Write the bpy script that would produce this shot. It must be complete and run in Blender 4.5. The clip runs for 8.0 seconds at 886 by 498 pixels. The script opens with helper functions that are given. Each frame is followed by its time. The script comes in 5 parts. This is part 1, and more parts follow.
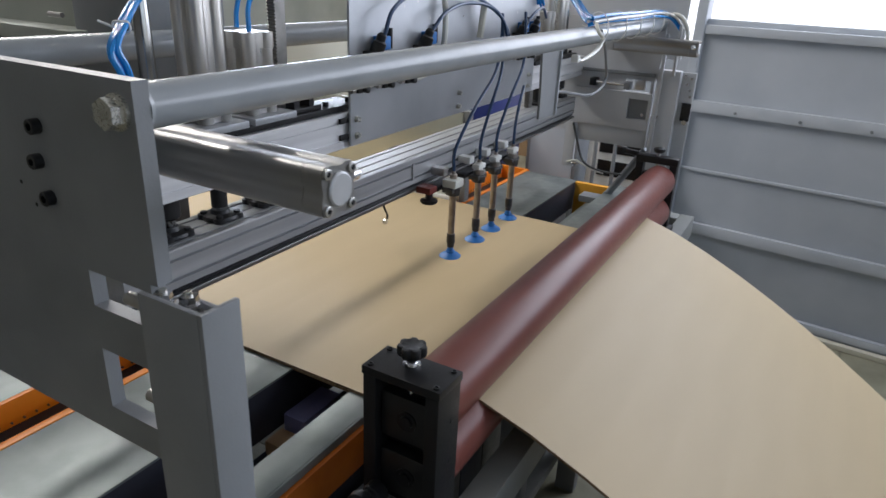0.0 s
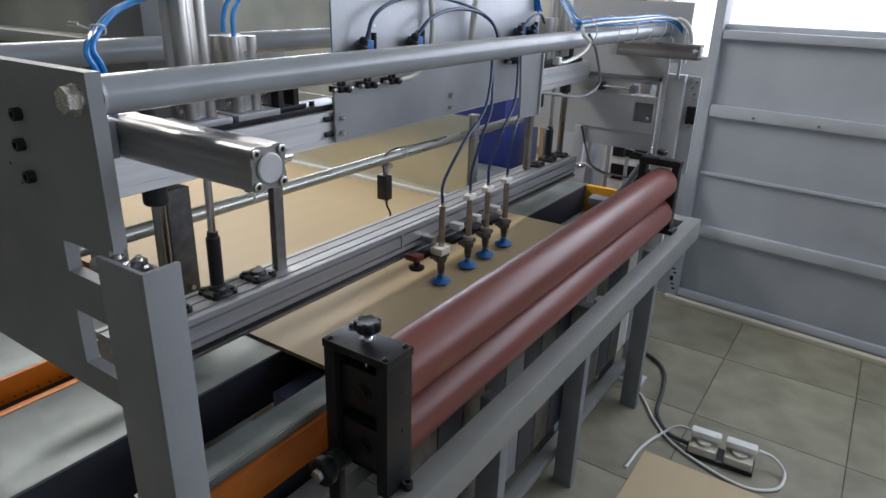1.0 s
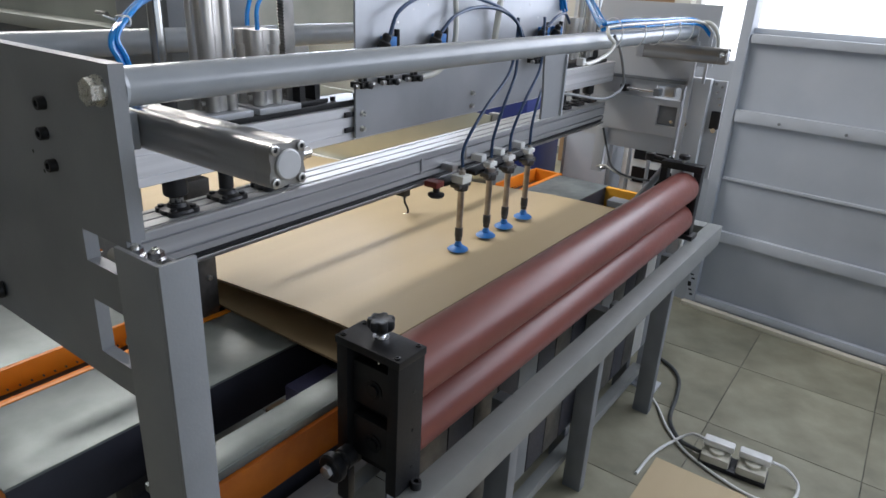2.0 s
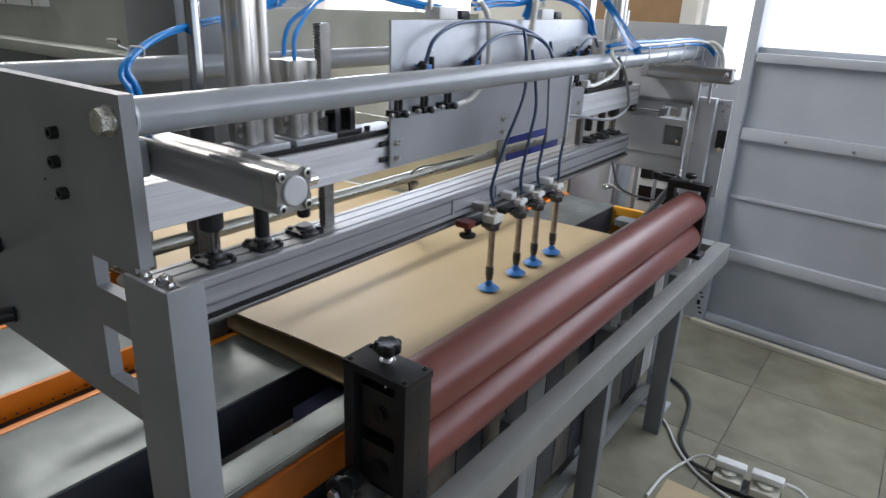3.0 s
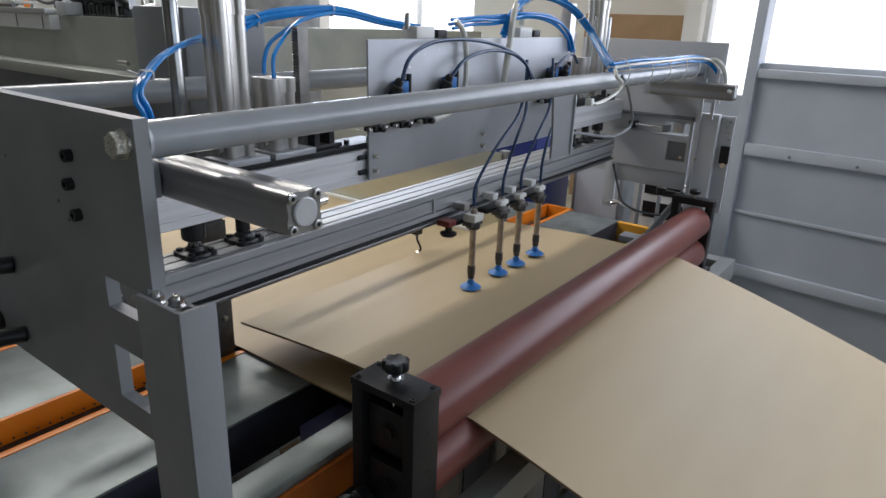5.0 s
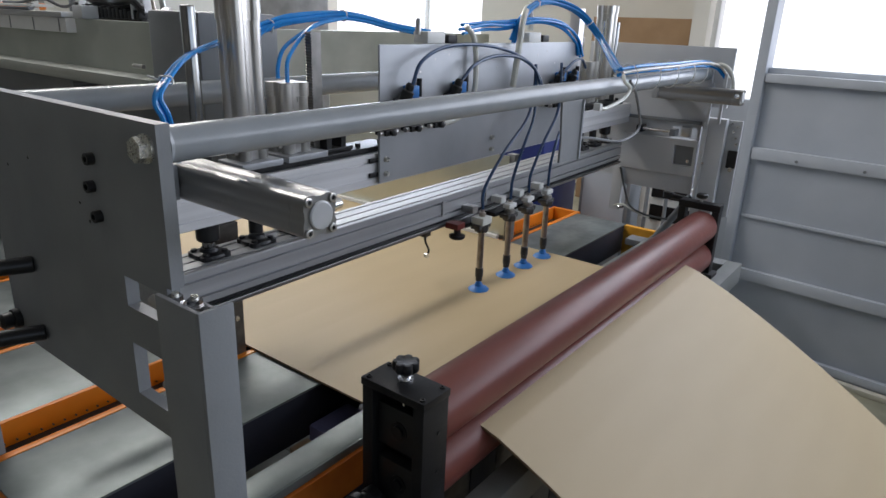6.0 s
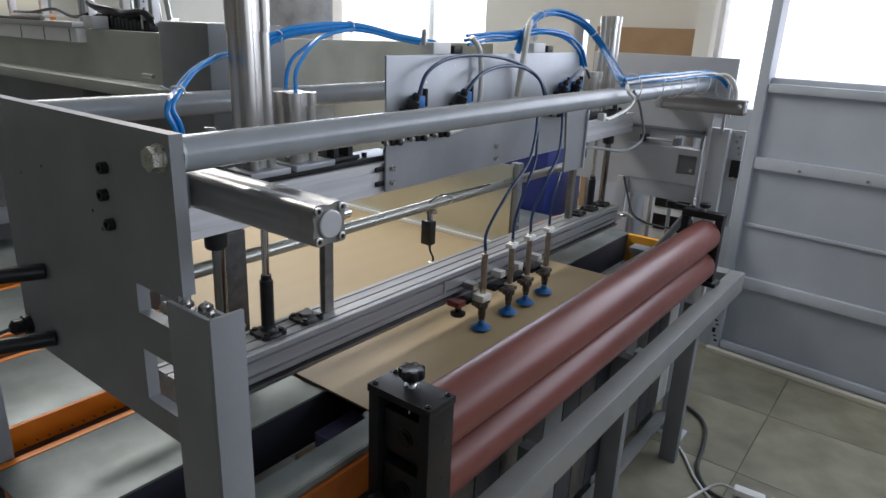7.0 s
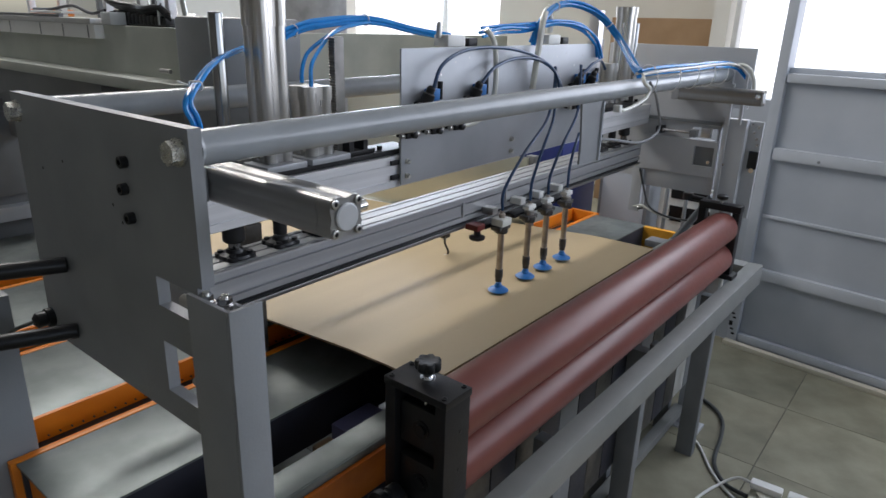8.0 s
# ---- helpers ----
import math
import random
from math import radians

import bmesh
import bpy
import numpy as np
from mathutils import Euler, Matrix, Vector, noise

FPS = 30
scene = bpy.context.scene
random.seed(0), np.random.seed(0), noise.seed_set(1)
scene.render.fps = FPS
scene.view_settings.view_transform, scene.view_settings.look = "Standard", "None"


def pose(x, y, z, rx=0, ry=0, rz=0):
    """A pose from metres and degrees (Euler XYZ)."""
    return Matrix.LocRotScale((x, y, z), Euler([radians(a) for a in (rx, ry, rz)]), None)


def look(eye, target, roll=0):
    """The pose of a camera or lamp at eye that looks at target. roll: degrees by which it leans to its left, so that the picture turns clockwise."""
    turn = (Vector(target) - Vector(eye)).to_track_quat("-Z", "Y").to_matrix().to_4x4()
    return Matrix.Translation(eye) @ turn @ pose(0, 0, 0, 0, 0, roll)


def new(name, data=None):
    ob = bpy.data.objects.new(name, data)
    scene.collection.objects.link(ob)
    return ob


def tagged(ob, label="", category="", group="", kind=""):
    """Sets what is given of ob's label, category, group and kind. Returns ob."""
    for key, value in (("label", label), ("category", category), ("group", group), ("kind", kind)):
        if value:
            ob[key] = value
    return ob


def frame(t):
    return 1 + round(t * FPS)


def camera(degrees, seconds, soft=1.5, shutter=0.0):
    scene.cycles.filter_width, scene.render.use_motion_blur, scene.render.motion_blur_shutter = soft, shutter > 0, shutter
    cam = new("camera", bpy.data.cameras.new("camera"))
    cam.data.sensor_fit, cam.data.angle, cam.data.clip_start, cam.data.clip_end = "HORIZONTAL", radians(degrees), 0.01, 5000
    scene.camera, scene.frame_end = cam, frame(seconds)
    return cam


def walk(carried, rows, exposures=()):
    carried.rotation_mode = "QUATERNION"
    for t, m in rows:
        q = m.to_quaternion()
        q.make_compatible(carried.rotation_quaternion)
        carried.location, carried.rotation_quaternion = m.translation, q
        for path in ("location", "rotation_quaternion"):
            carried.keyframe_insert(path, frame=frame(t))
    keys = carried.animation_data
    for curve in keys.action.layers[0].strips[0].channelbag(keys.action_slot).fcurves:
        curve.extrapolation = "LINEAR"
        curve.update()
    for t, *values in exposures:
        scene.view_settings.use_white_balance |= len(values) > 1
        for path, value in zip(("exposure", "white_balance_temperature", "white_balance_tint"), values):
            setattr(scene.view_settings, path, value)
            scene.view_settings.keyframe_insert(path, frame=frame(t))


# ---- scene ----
cam = camera(68.3, 8.0, soft=1.5, shutter=0.5)
PATH = [
    (0, (0.123, 0.089, 1.754), (1.74, 0.989, 0.996), 2.7),
    (0.2, (0.129, 0.03, 1.749), (1.72, 0.985, 1.006), 2.4),
    (0.5, (0.137, -0.046, 1.753), (1.704, 0.951, 1.011), 2.0),
    (1, (0.125, -0.102, 1.75), (1.678, 0.923, 1.015), 1.8),
    (1.2, (0.129, -0.101, 1.743), (1.691, 0.908, 1.005), 1.8),
    (1.5, (0.132, -0.099, 1.747), (1.691, 0.928, 1.028), 2.3),
    (1.7, (0.132, -0.096, 1.751), (1.66, 0.947, 0.99), 3.2),
    (2.8, (0.134, -0.103, 1.761), (1.654, 0.997, 1.067), 2.3),
    (3, (0.133, -0.101, 1.765), (1.653, 0.996, 1.068), 2.5),
    (3.5, (0.131, -0.094, 1.769), (1.66, 0.997, 1.081), 2.9),
    (4, (0.128, -0.095, 1.772), (1.663, 0.997, 1.099), 2.8),
    (4.2, (0.127, -0.099, 1.771), (1.659, 0.999, 1.106), 2.5),
    (5.3, (0.118, -0.1, 1.776), (1.641, 1.021, 1.124), 2.1),
    (5.5, (0.112, -0.1, 1.779), (1.632, 1.023, 1.123), 2.2),
    (6, (0.103, -0.104, 1.782), (1.619, 1.028, 1.132), 2.3),
    (6.5, (0.094, -0.105, 1.785), (1.611, 1.032, 1.149), 2.4),
    (7, (0.089, -0.107, 1.787), (1.605, 1.037, 1.16), 2.4),
    (7.5, (0.088, -0.106, 1.786), (1.599, 1.042, 1.153), 2.3),
    (8, (0.085, -0.107, 1.786), (1.569, 1.067, 1.139), 1.8),
]
EXPO = [(t, stops + 0.08, 6120, 16) for t, stops in ((0.0, 0.24), (0.5, 0.24), (1.0, 0.18), (1.6, 0.40), (3.0, 0.42), (3.5, 0.36), (4.0, 0.04), (6.2, 0.02), (8.0, 0.08))]
walk(cam, [(t, look(eye, target, roll)) for t, eye, target, roll in PATH], EXPO)

# ---- world and light ----
world = bpy.data.worlds.new("sky")
scene.world = world
world.use_nodes = True
wn = world.node_tree.nodes
sky = wn.new("ShaderNodeTexSky")
sky.sky_type, sky.sun_disc = "NISHITA", False
sky.sun_elevation, sky.sun_rotation = radians(40), radians(120)
world.node_tree.links.new(sky.outputs[0], wn["Background"].inputs[0])
wn["Background"].inputs[1].default_value = 0.12


def area_lamp(name, where, target, width, height, power, colour=(1.0, 0.99, 0.97)):
    """An area lamp for daylight through a seen, assumed or added opening."""
    data = bpy.data.lights.new(name, "AREA")
    data.shape, data.size, data.size_y, data.energy, data.color = "RECTANGLE", width, height, power, colour
    ob = new(name, data)
    ob.matrix_world = look(where, target)
    return ob


COOL = (0.80, 0.90, 1.0)
WARM = (1.0, 0.965, 0.86)
area_lamp("daylight_east", (3.72, -1.6, 2.35), (0.0, -1.2, 0.9), 4.2, 1.4, 46, COOL)
area_lamp("daylight_far", (7.2, 6.3, 2.4), (1.0, 1.6, 1.0), 2.6, 1.9, 125, COOL)
# The north and south windows are assumed, to fill from behind and in front.
area_lamp("assumed_north_light", (2.0, 7.85, 2.3), (1.7, 0.8, 0.9), 3.0, 2.0, 15, COOL)
area_lamp("assumed_south_light", (0.6, -4.75, 2.5), (1.4, 1.0, 0.9), 5.0, 1.8, 26, COOL)
# Neither rooflight is seen: both lamps and their roof openings are added.
area_lamp("added_roof_light", (1.8, 4.0, 4.3), (1.8, 1.2, 1.0), 3.4, 0.5, 112, WARM)
area_lamp("added_rear_light", (4.3, 6.25, 4.3), (4.3, 2.2, 0.9), 1.7, 0.9, 60, WARM)


# ---- materials ----
def noise_mix(nt, scale, a, b, detail=6.0, coord="Object", stretch=None):
    tc = nt.nodes.new("ShaderNodeTexCoord")
    mp = nt.nodes.new("ShaderNodeMapping")
    if stretch:
        mp.inputs["Scale"].default_value = stretch
    nt.links.new(tc.outputs[coord], mp.inputs[0])
    nz = nt.nodes.new("ShaderNodeTexNoise")
    nz.inputs["Scale"].default_value, nz.inputs["Detail"].default_value = scale, detail
    nt.links.new(mp.outputs[0], nz.inputs["Vector"])
    ramp = nt.nodes.new("ShaderNodeValToRGB")
    ramp.color_ramp.elements[0].position, ramp.color_ramp.elements[1].position = 0.32, 0.68
    ramp.color_ramp.elements[0].color, ramp.color_ramp.elements[1].color = (*a, 1), (*b, 1)
    nt.links.new(nz.outputs["Fac"], ramp.inputs[0])
    return ramp.outputs[0], nz.outputs["Fac"]


def material(name, a, b, rough=0.5, metal=0.0, scale=12.0, fine=180.0, bump=0.06, stretch=None, vary=0.0, spread=0.1, dist=0.002, spec=0.5):
    """Paint, metal or board: two tones at a coarse scale, fine grain in gloss and relief."""
    mat = bpy.data.materials.new(name)
    mat.use_nodes = True
    nt = mat.node_tree
    bsdf = nt.nodes["Principled BSDF"]
    col, _ = noise_mix(nt, scale, a, b, stretch=stretch)
    _, grain = noise_mix(nt, fine, (0, 0, 0), (1, 1, 1), detail=3.0, stretch=stretch)
    if vary:
        info = nt.nodes.new("ShaderNodeObjectInfo")
        hsv = nt.nodes.new("ShaderNodeHueSaturation")
        mr = nt.nodes.new("ShaderNodeMapRange")
        mr.inputs["To Min"].default_value, mr.inputs["To Max"].default_value = 1 - vary, 1 + vary
        nt.links.new(info.outputs["Random"], mr.inputs["Value"])
        nt.links.new(mr.outputs[0], hsv.inputs["Value"])
        nt.links.new(col, hsv.inputs["Color"])
        col = hsv.outputs[0]
    nt.links.new(col, bsdf.inputs["Base Color"])
    mr = nt.nodes.new("ShaderNodeMapRange")
    mr.inputs["To Min"].default_value, mr.inputs["To Max"].default_value = max(0.03, rough - spread), min(1, rough + spread)
    nt.links.new(grain, mr.inputs["Value"])
    nt.links.new(mr.outputs[0], bsdf.inputs["Roughness"])
    bsdf.inputs["Metallic"].default_value = metal
    bsdf.inputs["Specular IOR Level"].default_value = spec
    if bump:
        bp = nt.nodes.new("ShaderNodeBump")
        bp.inputs["Strength"].default_value, bp.inputs["Distance"].default_value = bump, dist
        nt.links.new(grain, bp.inputs["Height"])
        nt.links.new(bp.outputs[0], bsdf.inputs["Normal"])
    return mat


def glow(name, colour, strength):
    mat = bpy.data.materials.new(name)
    mat.use_nodes = True
    nt = mat.node_tree
    em = nt.nodes.new("ShaderNodeEmission")
    em.inputs[0].default_value, em.inputs[1].default_value = (*colour, 1), strength
    nt.links.new(em.outputs[0], nt.nodes["Material Output"].inputs[0])
    return mat


GREY = material("grey_paint", (0.212, 0.222, 0.232), (0.265, 0.275, 0.285), 0.42, 0, 6, 260, 0.14)
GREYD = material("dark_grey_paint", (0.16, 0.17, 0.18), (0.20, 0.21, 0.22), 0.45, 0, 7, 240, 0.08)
TUBE = material("tube_paint", (0.27, 0.29, 0.305), (0.31, 0.33, 0.345), 0.25, 0.0, 14, 260, 0.025, spread=0.04)
GATE = material("gate_paint", (0.36, 0.39, 0.43), (0.42, 0.45, 0.49), 0.5, 0, 3, 160, 0.05)
RIB = material("gate_rib_paint", (0.41, 0.44, 0.48), (0.46, 0.49, 0.53), 0.45, 0, 5, 160, 0.05)
GALV = material("galvanised_steel", (0.135, 0.155, 0.15), (0.235, 0.258, 0.25), 0.42, 0.42, 7, 34, 0.05, spread=0.12)
ALU = material("aluminium", (0.60, 0.60, 0.61), (0.65, 0.65, 0.66), 0.41, 0.95, 9, 30, 0.0, spread=0.03)
ALUB = material("beam_aluminium", (0.33, 0.335, 0.34), (0.47, 0.475, 0.48), 0.46, 0.65, 30, 60, 0.02, stretch=(0.03, 1, 1), spread=0.06)
ALUM = material("anodised_plate", (0.325, 0.34, 0.36), (0.435, 0.45, 0.475), 0.40, 0.3, 4, 300, 0.03)
# Near-white base stands in for the glare on the edge and cover strips.
BRIGHT = material("white_for_glare", (0.88, 0.88, 0.87), (0.92, 0.92, 0.91), 0.35, 0, 20, 300, 0.0)
# Steel base tinted yellow-green to carry the board's reflection.
GUIDE = material("guide_steel_board_tint", (0.60, 0.61, 0.53), (0.66, 0.67, 0.59), 0.30, 0.75, 4, 3, 0.0, spread=0.04)
BARREL = material("drawn_barrel", (0.29, 0.285, 0.275), (0.42, 0.415, 0.40), 0.36, 0.92, 26, 40, 0.03, stretch=(1, 0.05, 1), spread=0.08)
LIFT = material("lift_barrel", (0.50, 0.48, 0.45), (0.62, 0.60, 0.57), 0.30, 0.92, 26, 40, 0.03, stretch=(1, 1, 0.05), spread=0.08)
MILLED = material("milled_aluminium", (0.56, 0.56, 0.57), (0.76, 0.76, 0.77), 0.50, 0.45, 46, 70, 0.04, stretch=(0.03, 1, 1), spread=0.10)
# The far parts' grey paint, lightened to stand in for window haze.
FARP = material("grey_paint_with_haze", (0.46, 0.475, 0.495), (0.51, 0.525, 0.545), 0.42, 0, 6, 240, 0.08)
PALE = material("pale_cover_paint", (0.55, 0.57, 0.58), (0.63, 0.65, 0.66), 0.4, 0, 5, 160, 0.04)
CAP = material("cast_cap", (0.50, 0.51, 0.52), (0.56, 0.57, 0.58), 0.46, 0.6, 30, 420, 0.05)
CHROME = material("chrome", (0.72, 0.72, 0.73), (0.80, 0.80, 0.80), 0.14, 1.0, 20, 200, 0.0, spread=0.04)
STEEL = material("steel", (0.42, 0.41, 0.40), (0.54, 0.53, 0.51), 0.32, 0.95, 26, 200, 0.05)
STRIP = material("polished_strip", (0.30, 0.30, 0.30), (0.46, 0.46, 0.46), 0.34, 1.0, 30, 90, 0.02, stretch=(0.05, 1, 1), spread=0.08)
RODM = material("ground_guide_rod", (0.25, 0.25, 0.25), (0.32, 0.32, 0.31), 0.16, 1.0, 20, 200, 0.0, spread=0.04)
RACKS = material("rack_steel", (0.17, 0.165, 0.155), (0.26, 0.25, 0.235), 0.42, 0.55, 30, 200, 0.04)
STEELT = material("bare_tube_steel", (0.30, 0.31, 0.29), (0.40, 0.41, 0.38), 0.30, 0.8, 20, 120, 0.04, stretch=(0.1, 1, 1), spread=0.1)
BRONZE = material("worn_rod_steel", (0.36, 0.31, 0.26), (0.50, 0.45, 0.40), 0.34, 0.85, 40, 200, 0.03)
RACK = material("dark_steel_and_slat_shade", (0.07, 0.07, 0.068), (0.13, 0.125, 0.12), 0.4, 0.6, 30, 200, 0.04)
ZINC = material("zinc_bolt", (0.60, 0.59, 0.54), (0.72, 0.71, 0.66), 0.28, 0.95, 60, 300, 0.05)
BLACK = material("black_oxide", (0.008, 0.008, 0.009), (0.014, 0.014, 0.015), 0.42, 0.0, 14, 200, 0.08, spec=0.3)
PLASTIC = material("black_plastic", (0.009, 0.009, 0.010), (0.015, 0.015, 0.016), 0.40, 0, 30, 300, 0.05, spec=0.4)
DARK = material("blue_black_and_slat_shade", (0.016, 0.018, 0.028), (0.028, 0.030, 0.042), 0.5, 0, 8, 150, 0.05)
RUBBER = material("oxblood_rubber", (0.134, 0.038, 0.029), (0.194, 0.060, 0.046), 0.36, 0, 7, 190, 0.035, stretch=(0.35, 1, 1), spread=0.12, spec=0.42)
BOARD = material("kraft_board", (0.458, 0.354, 0.205), (0.508, 0.397, 0.234), 0.52, 0, 3.0, 240, 0.10, stretch=(0.35, 1.6, 1), spec=0.5)
FLUTE = material("board_edge", (0.13, 0.085, 0.045), (0.26, 0.18, 0.10), 0.9, 0, 160, 300, 0.2)
ORANGE = material("orange_paint", (0.70, 0.195, 0.005), (0.78, 0.24, 0.008), 0.42, 0, 10, 200, 0.05)
# Orange darkened to stand in for the sheet's shadow on the flank.
FLANK = material("orange_paint_in_shade", (0.40, 0.095, 0.004), (0.58, 0.155, 0.006), 0.5, 0, 9, 160, 0.06)
YELLOW = material("yellow_paint", (0.66, 0.30, 0.02), (0.74, 0.36, 0.03), 0.45, 0, 10, 200, 0.05)
BLUE = material("blue_hose", (0.012, 0.21, 0.60), (0.02, 0.26, 0.68), 0.20, 0, 30, 300, 0.0)
NAVY = material("navy_hose", (0.015, 0.045, 0.11), (0.022, 0.06, 0.14), 0.3, 0, 30, 300, 0.0)
CUPB = material("blue_cup_rubber", (0.010, 0.13, 0.42), (0.016, 0.17, 0.50), 0.5, 0, 40, 300, 0.03)
VIOLET = material("violet_grey_paint", (0.16, 0.16, 0.30), (0.21, 0.21, 0.37), 0.4, 0, 8, 200, 0.03)
CARTON = material("brown_carton", (0.27, 0.165, 0.085), (0.33, 0.21, 0.115), 0.8, 0, 4, 120, 0.05)
BLUEBOX = material("blue_box_paint", (0.010, 0.022, 0.15), (0.014, 0.03, 0.19), 0.45, 0, 8, 200, 0.03)
WHITE = material("white_plastic", (0.70, 0.70, 0.67), (0.78, 0.78, 0.75), 0.42, 0, 20, 300, 0.02)
HOSEW = material("clear_hose", (0.62, 0.62, 0.56), (0.70, 0.70, 0.64), 0.25, 0, 20, 300, 0.0)
REDP = material("red_plastic", (0.10, 0.013, 0.010), (0.14, 0.02, 0.014), 0.4, 0, 20, 300, 0.02)
TILE = material("concrete_tile", (0.185, 0.173, 0.120), (0.305, 0.288, 0.206), 0.55, 0, 5, 90, 0.16, vary=0.09)
JOINT = material("tile_joint", (0.10, 0.10, 0.085), (0.16, 0.16, 0.135), 0.9, 0, 20, 200, 0.1)
BEDGREY = material("worn_bed_paint", (0.37, 0.39, 0.35), (0.48, 0.50, 0.45), 0.5, 0, 4, 120, 0.06)
CREAM = material("cream_plaster", (0.62, 0.60, 0.53), (0.66, 0.64, 0.57), 0.85, 0, 2, 120, 0.08)
PLINTH = material("cream_plinth", (0.50, 0.47, 0.38), (0.58, 0.55, 0.45), 0.7, 0, 6, 120, 0.08)
# Grey for the unseen walls, set low to limit bounce light.
DIM = material("low_bounce_wall", (0.34, 0.33, 0.31), (0.40, 0.39, 0.36), 0.9, 0, 2, 120, 0.05)
STAND = material("stand_paint", (0.190, 0.196, 0.186), (0.228, 0.234, 0.222), 0.40, 0, 9, 240, 0.08)
CEIL = material("ceiling_paint", (0.66, 0.66, 0.64), (0.70, 0.70, 0.68), 0.9, 0, 1, 90, 0.03)
STONE = material("stained_panel", (0.20, 0.20, 0.20), (0.34, 0.34, 0.34), 0.8, 0, 5, 60, 0.2)
CABLE = material("grey_cable", (0.05, 0.055, 0.055), (0.075, 0.08, 0.08), 0.5, 0, 30, 200, 0.0)
SOCKET = material("ivory_plastic", (0.46, 0.44, 0.35), (0.52, 0.50, 0.41), 0.5, 0, 20, 200, 0.03)
SKYGLOW = glow("outdoor_glare", (1.0, 1.0, 1.0), 1.7)


# ---- building helpers ----
BASE = {}


def thing(name, base, label, category, group="", kind=""):
    ob = new(name)
    ob.location = base
    ob.empty_display_size = 0.05
    BASE[ob] = Vector(base)
    return tagged(ob, label, category, group, kind)


def part(name, bm, mat, parent, label="", smooth=35, slot2=None):
    """Links a bmesh, drawn in room coordinates, as one mesh under a thing or part."""
    me = bpy.data.meshes.new(name)
    bmesh.ops.recalc_face_normals(bm, faces=bm.faces)
    b = BASE[parent]
    bm.transform(Matrix.Translation(-b))
    for e in bm.edges:
        e.smooth = len(e.link_faces) == 2 and e.calc_face_angle(9) < radians(smooth)
    for fc in bm.faces:
        fc.smooth = True
    bm.to_mesh(me)
    bm.free()
    me.materials.append(mat)
    if slot2:
        me.materials.append(slot2)
    ob = new(name, me)
    ob.parent = parent
    BASE[ob] = b
    if label:
        tagged(ob, label)
    return ob


def whole(name, bm, mat, label, category="", kind="", group=""):
    """A thing or piece of the setting that is one mesh."""
    me = bpy.data.meshes.new(name)
    bmesh.ops.recalc_face_normals(bm, faces=bm.faces)
    for e in bm.edges:
        e.smooth = len(e.link_faces) == 2 and e.calc_face_angle(9) < radians(35)
    for fc in bm.faces:
        fc.smooth = True
    bm.to_mesh(me)
    bm.free()
    me.materials.append(mat)
    ob = new(name, me)
    BASE[ob] = Vector((0, 0, 0))
    return tagged(ob, label, category, group, kind)


def box(x0, x1, y0, y1, z0, z1, bevel=0.0015, bm=None):
    own = bmesh.new()
    m = Matrix.LocRotScale(((x0 + x1) / 2, (y0 + y1) / 2, (z0 + z1) / 2), None, (abs(x1 - x0), abs(y1 - y0), abs(z1 - z0)))
    bmesh.ops.create_cube(own, size=1, matrix=m)
    if bevel:
        bmesh.ops.bevel(own, geom=own.edges[:], offset=min(bevel, 0.3 * min(abs(x1 - x0), abs(y1 - y0), abs(z1 - z0))), segments=2, profile=0.6, affect="EDGES")
    return join(bm, own)


def join(bm, own):
    if bm is None:
        return own
    me = bpy.data.meshes.new("t")
    own.to_mesh(me)
    own.free()
    bm.from_mesh(me)
    bpy.data.meshes.remove(me)
    return bm


def rod(p0, p1, r, seg=20, bm=None, r2=None, bevel=0.0):
    own = bmesh.new()
    p0, p1 = Vector(p0), Vector(p1)
    d = p1 - p0
    m = Matrix.Translation((p0 + p1) / 2) @ d.to_track_quat("Z", "Y").to_matrix().to_4x4()
    bmesh.ops.create_cone(own, cap_ends=True, segments=seg, radius1=r, radius2=r if r2 is None else r2, depth=d.length, matrix=m)
    if bevel:
        rim = [e for e in own.edges if any(len(fc.verts) > 4 for fc in e.link_faces)]
        bmesh.ops.bevel(own, geom=rim, offset=bevel, segments=3, profile=0.5, affect="EDGES")
    return join(bm, own)


def lathe(centre, axis, profile, seg=24, bm=None):
    """Turns a profile of (radius, height) about an axis."""
    own = bmesh.new()
    q = Vector(axis).to_track_quat("Z", "Y").to_matrix().to_4x4()
    m = Matrix.Translation(centre) @ q
    rings = []
    for r, hgt in profile:
        rings.append([own.verts.new(m @ Vector((max(r, 1e-5) * math.cos(a), max(r, 1e-5) * math.sin(a), hgt))) for a in (2 * math.pi * i / seg for i in range(seg))])
    for a, b in zip(rings, rings[1:]):
        for i in range(seg):
            own.faces.new((a[i], a[(i + 1) % seg], b[(i + 1) % seg], b[i]))
    own.faces.new(rings[0][::-1])
    own.faces.new(rings[-1])
    return join(bm, own)


def smooth_path(pts, steps=8):
    pts = [Vector(p) for p in pts]
    ext = [pts[0] * 2 - pts[1], *pts, pts[-1] * 2 - pts[-2]]
    out = []
    for i in range(1, len(ext) - 2):
        a, b, c, d = ext[i - 1 : i + 3]
        for k in range(steps):
            u = k / steps
            out.append(0.5 * (2 * b + (c - a) * u + (2 * a - 5 * b + 4 * c - d) * u * u + (3 * b - a - 3 * c + d) * u**3))
    out.append(pts[-1])
    return out


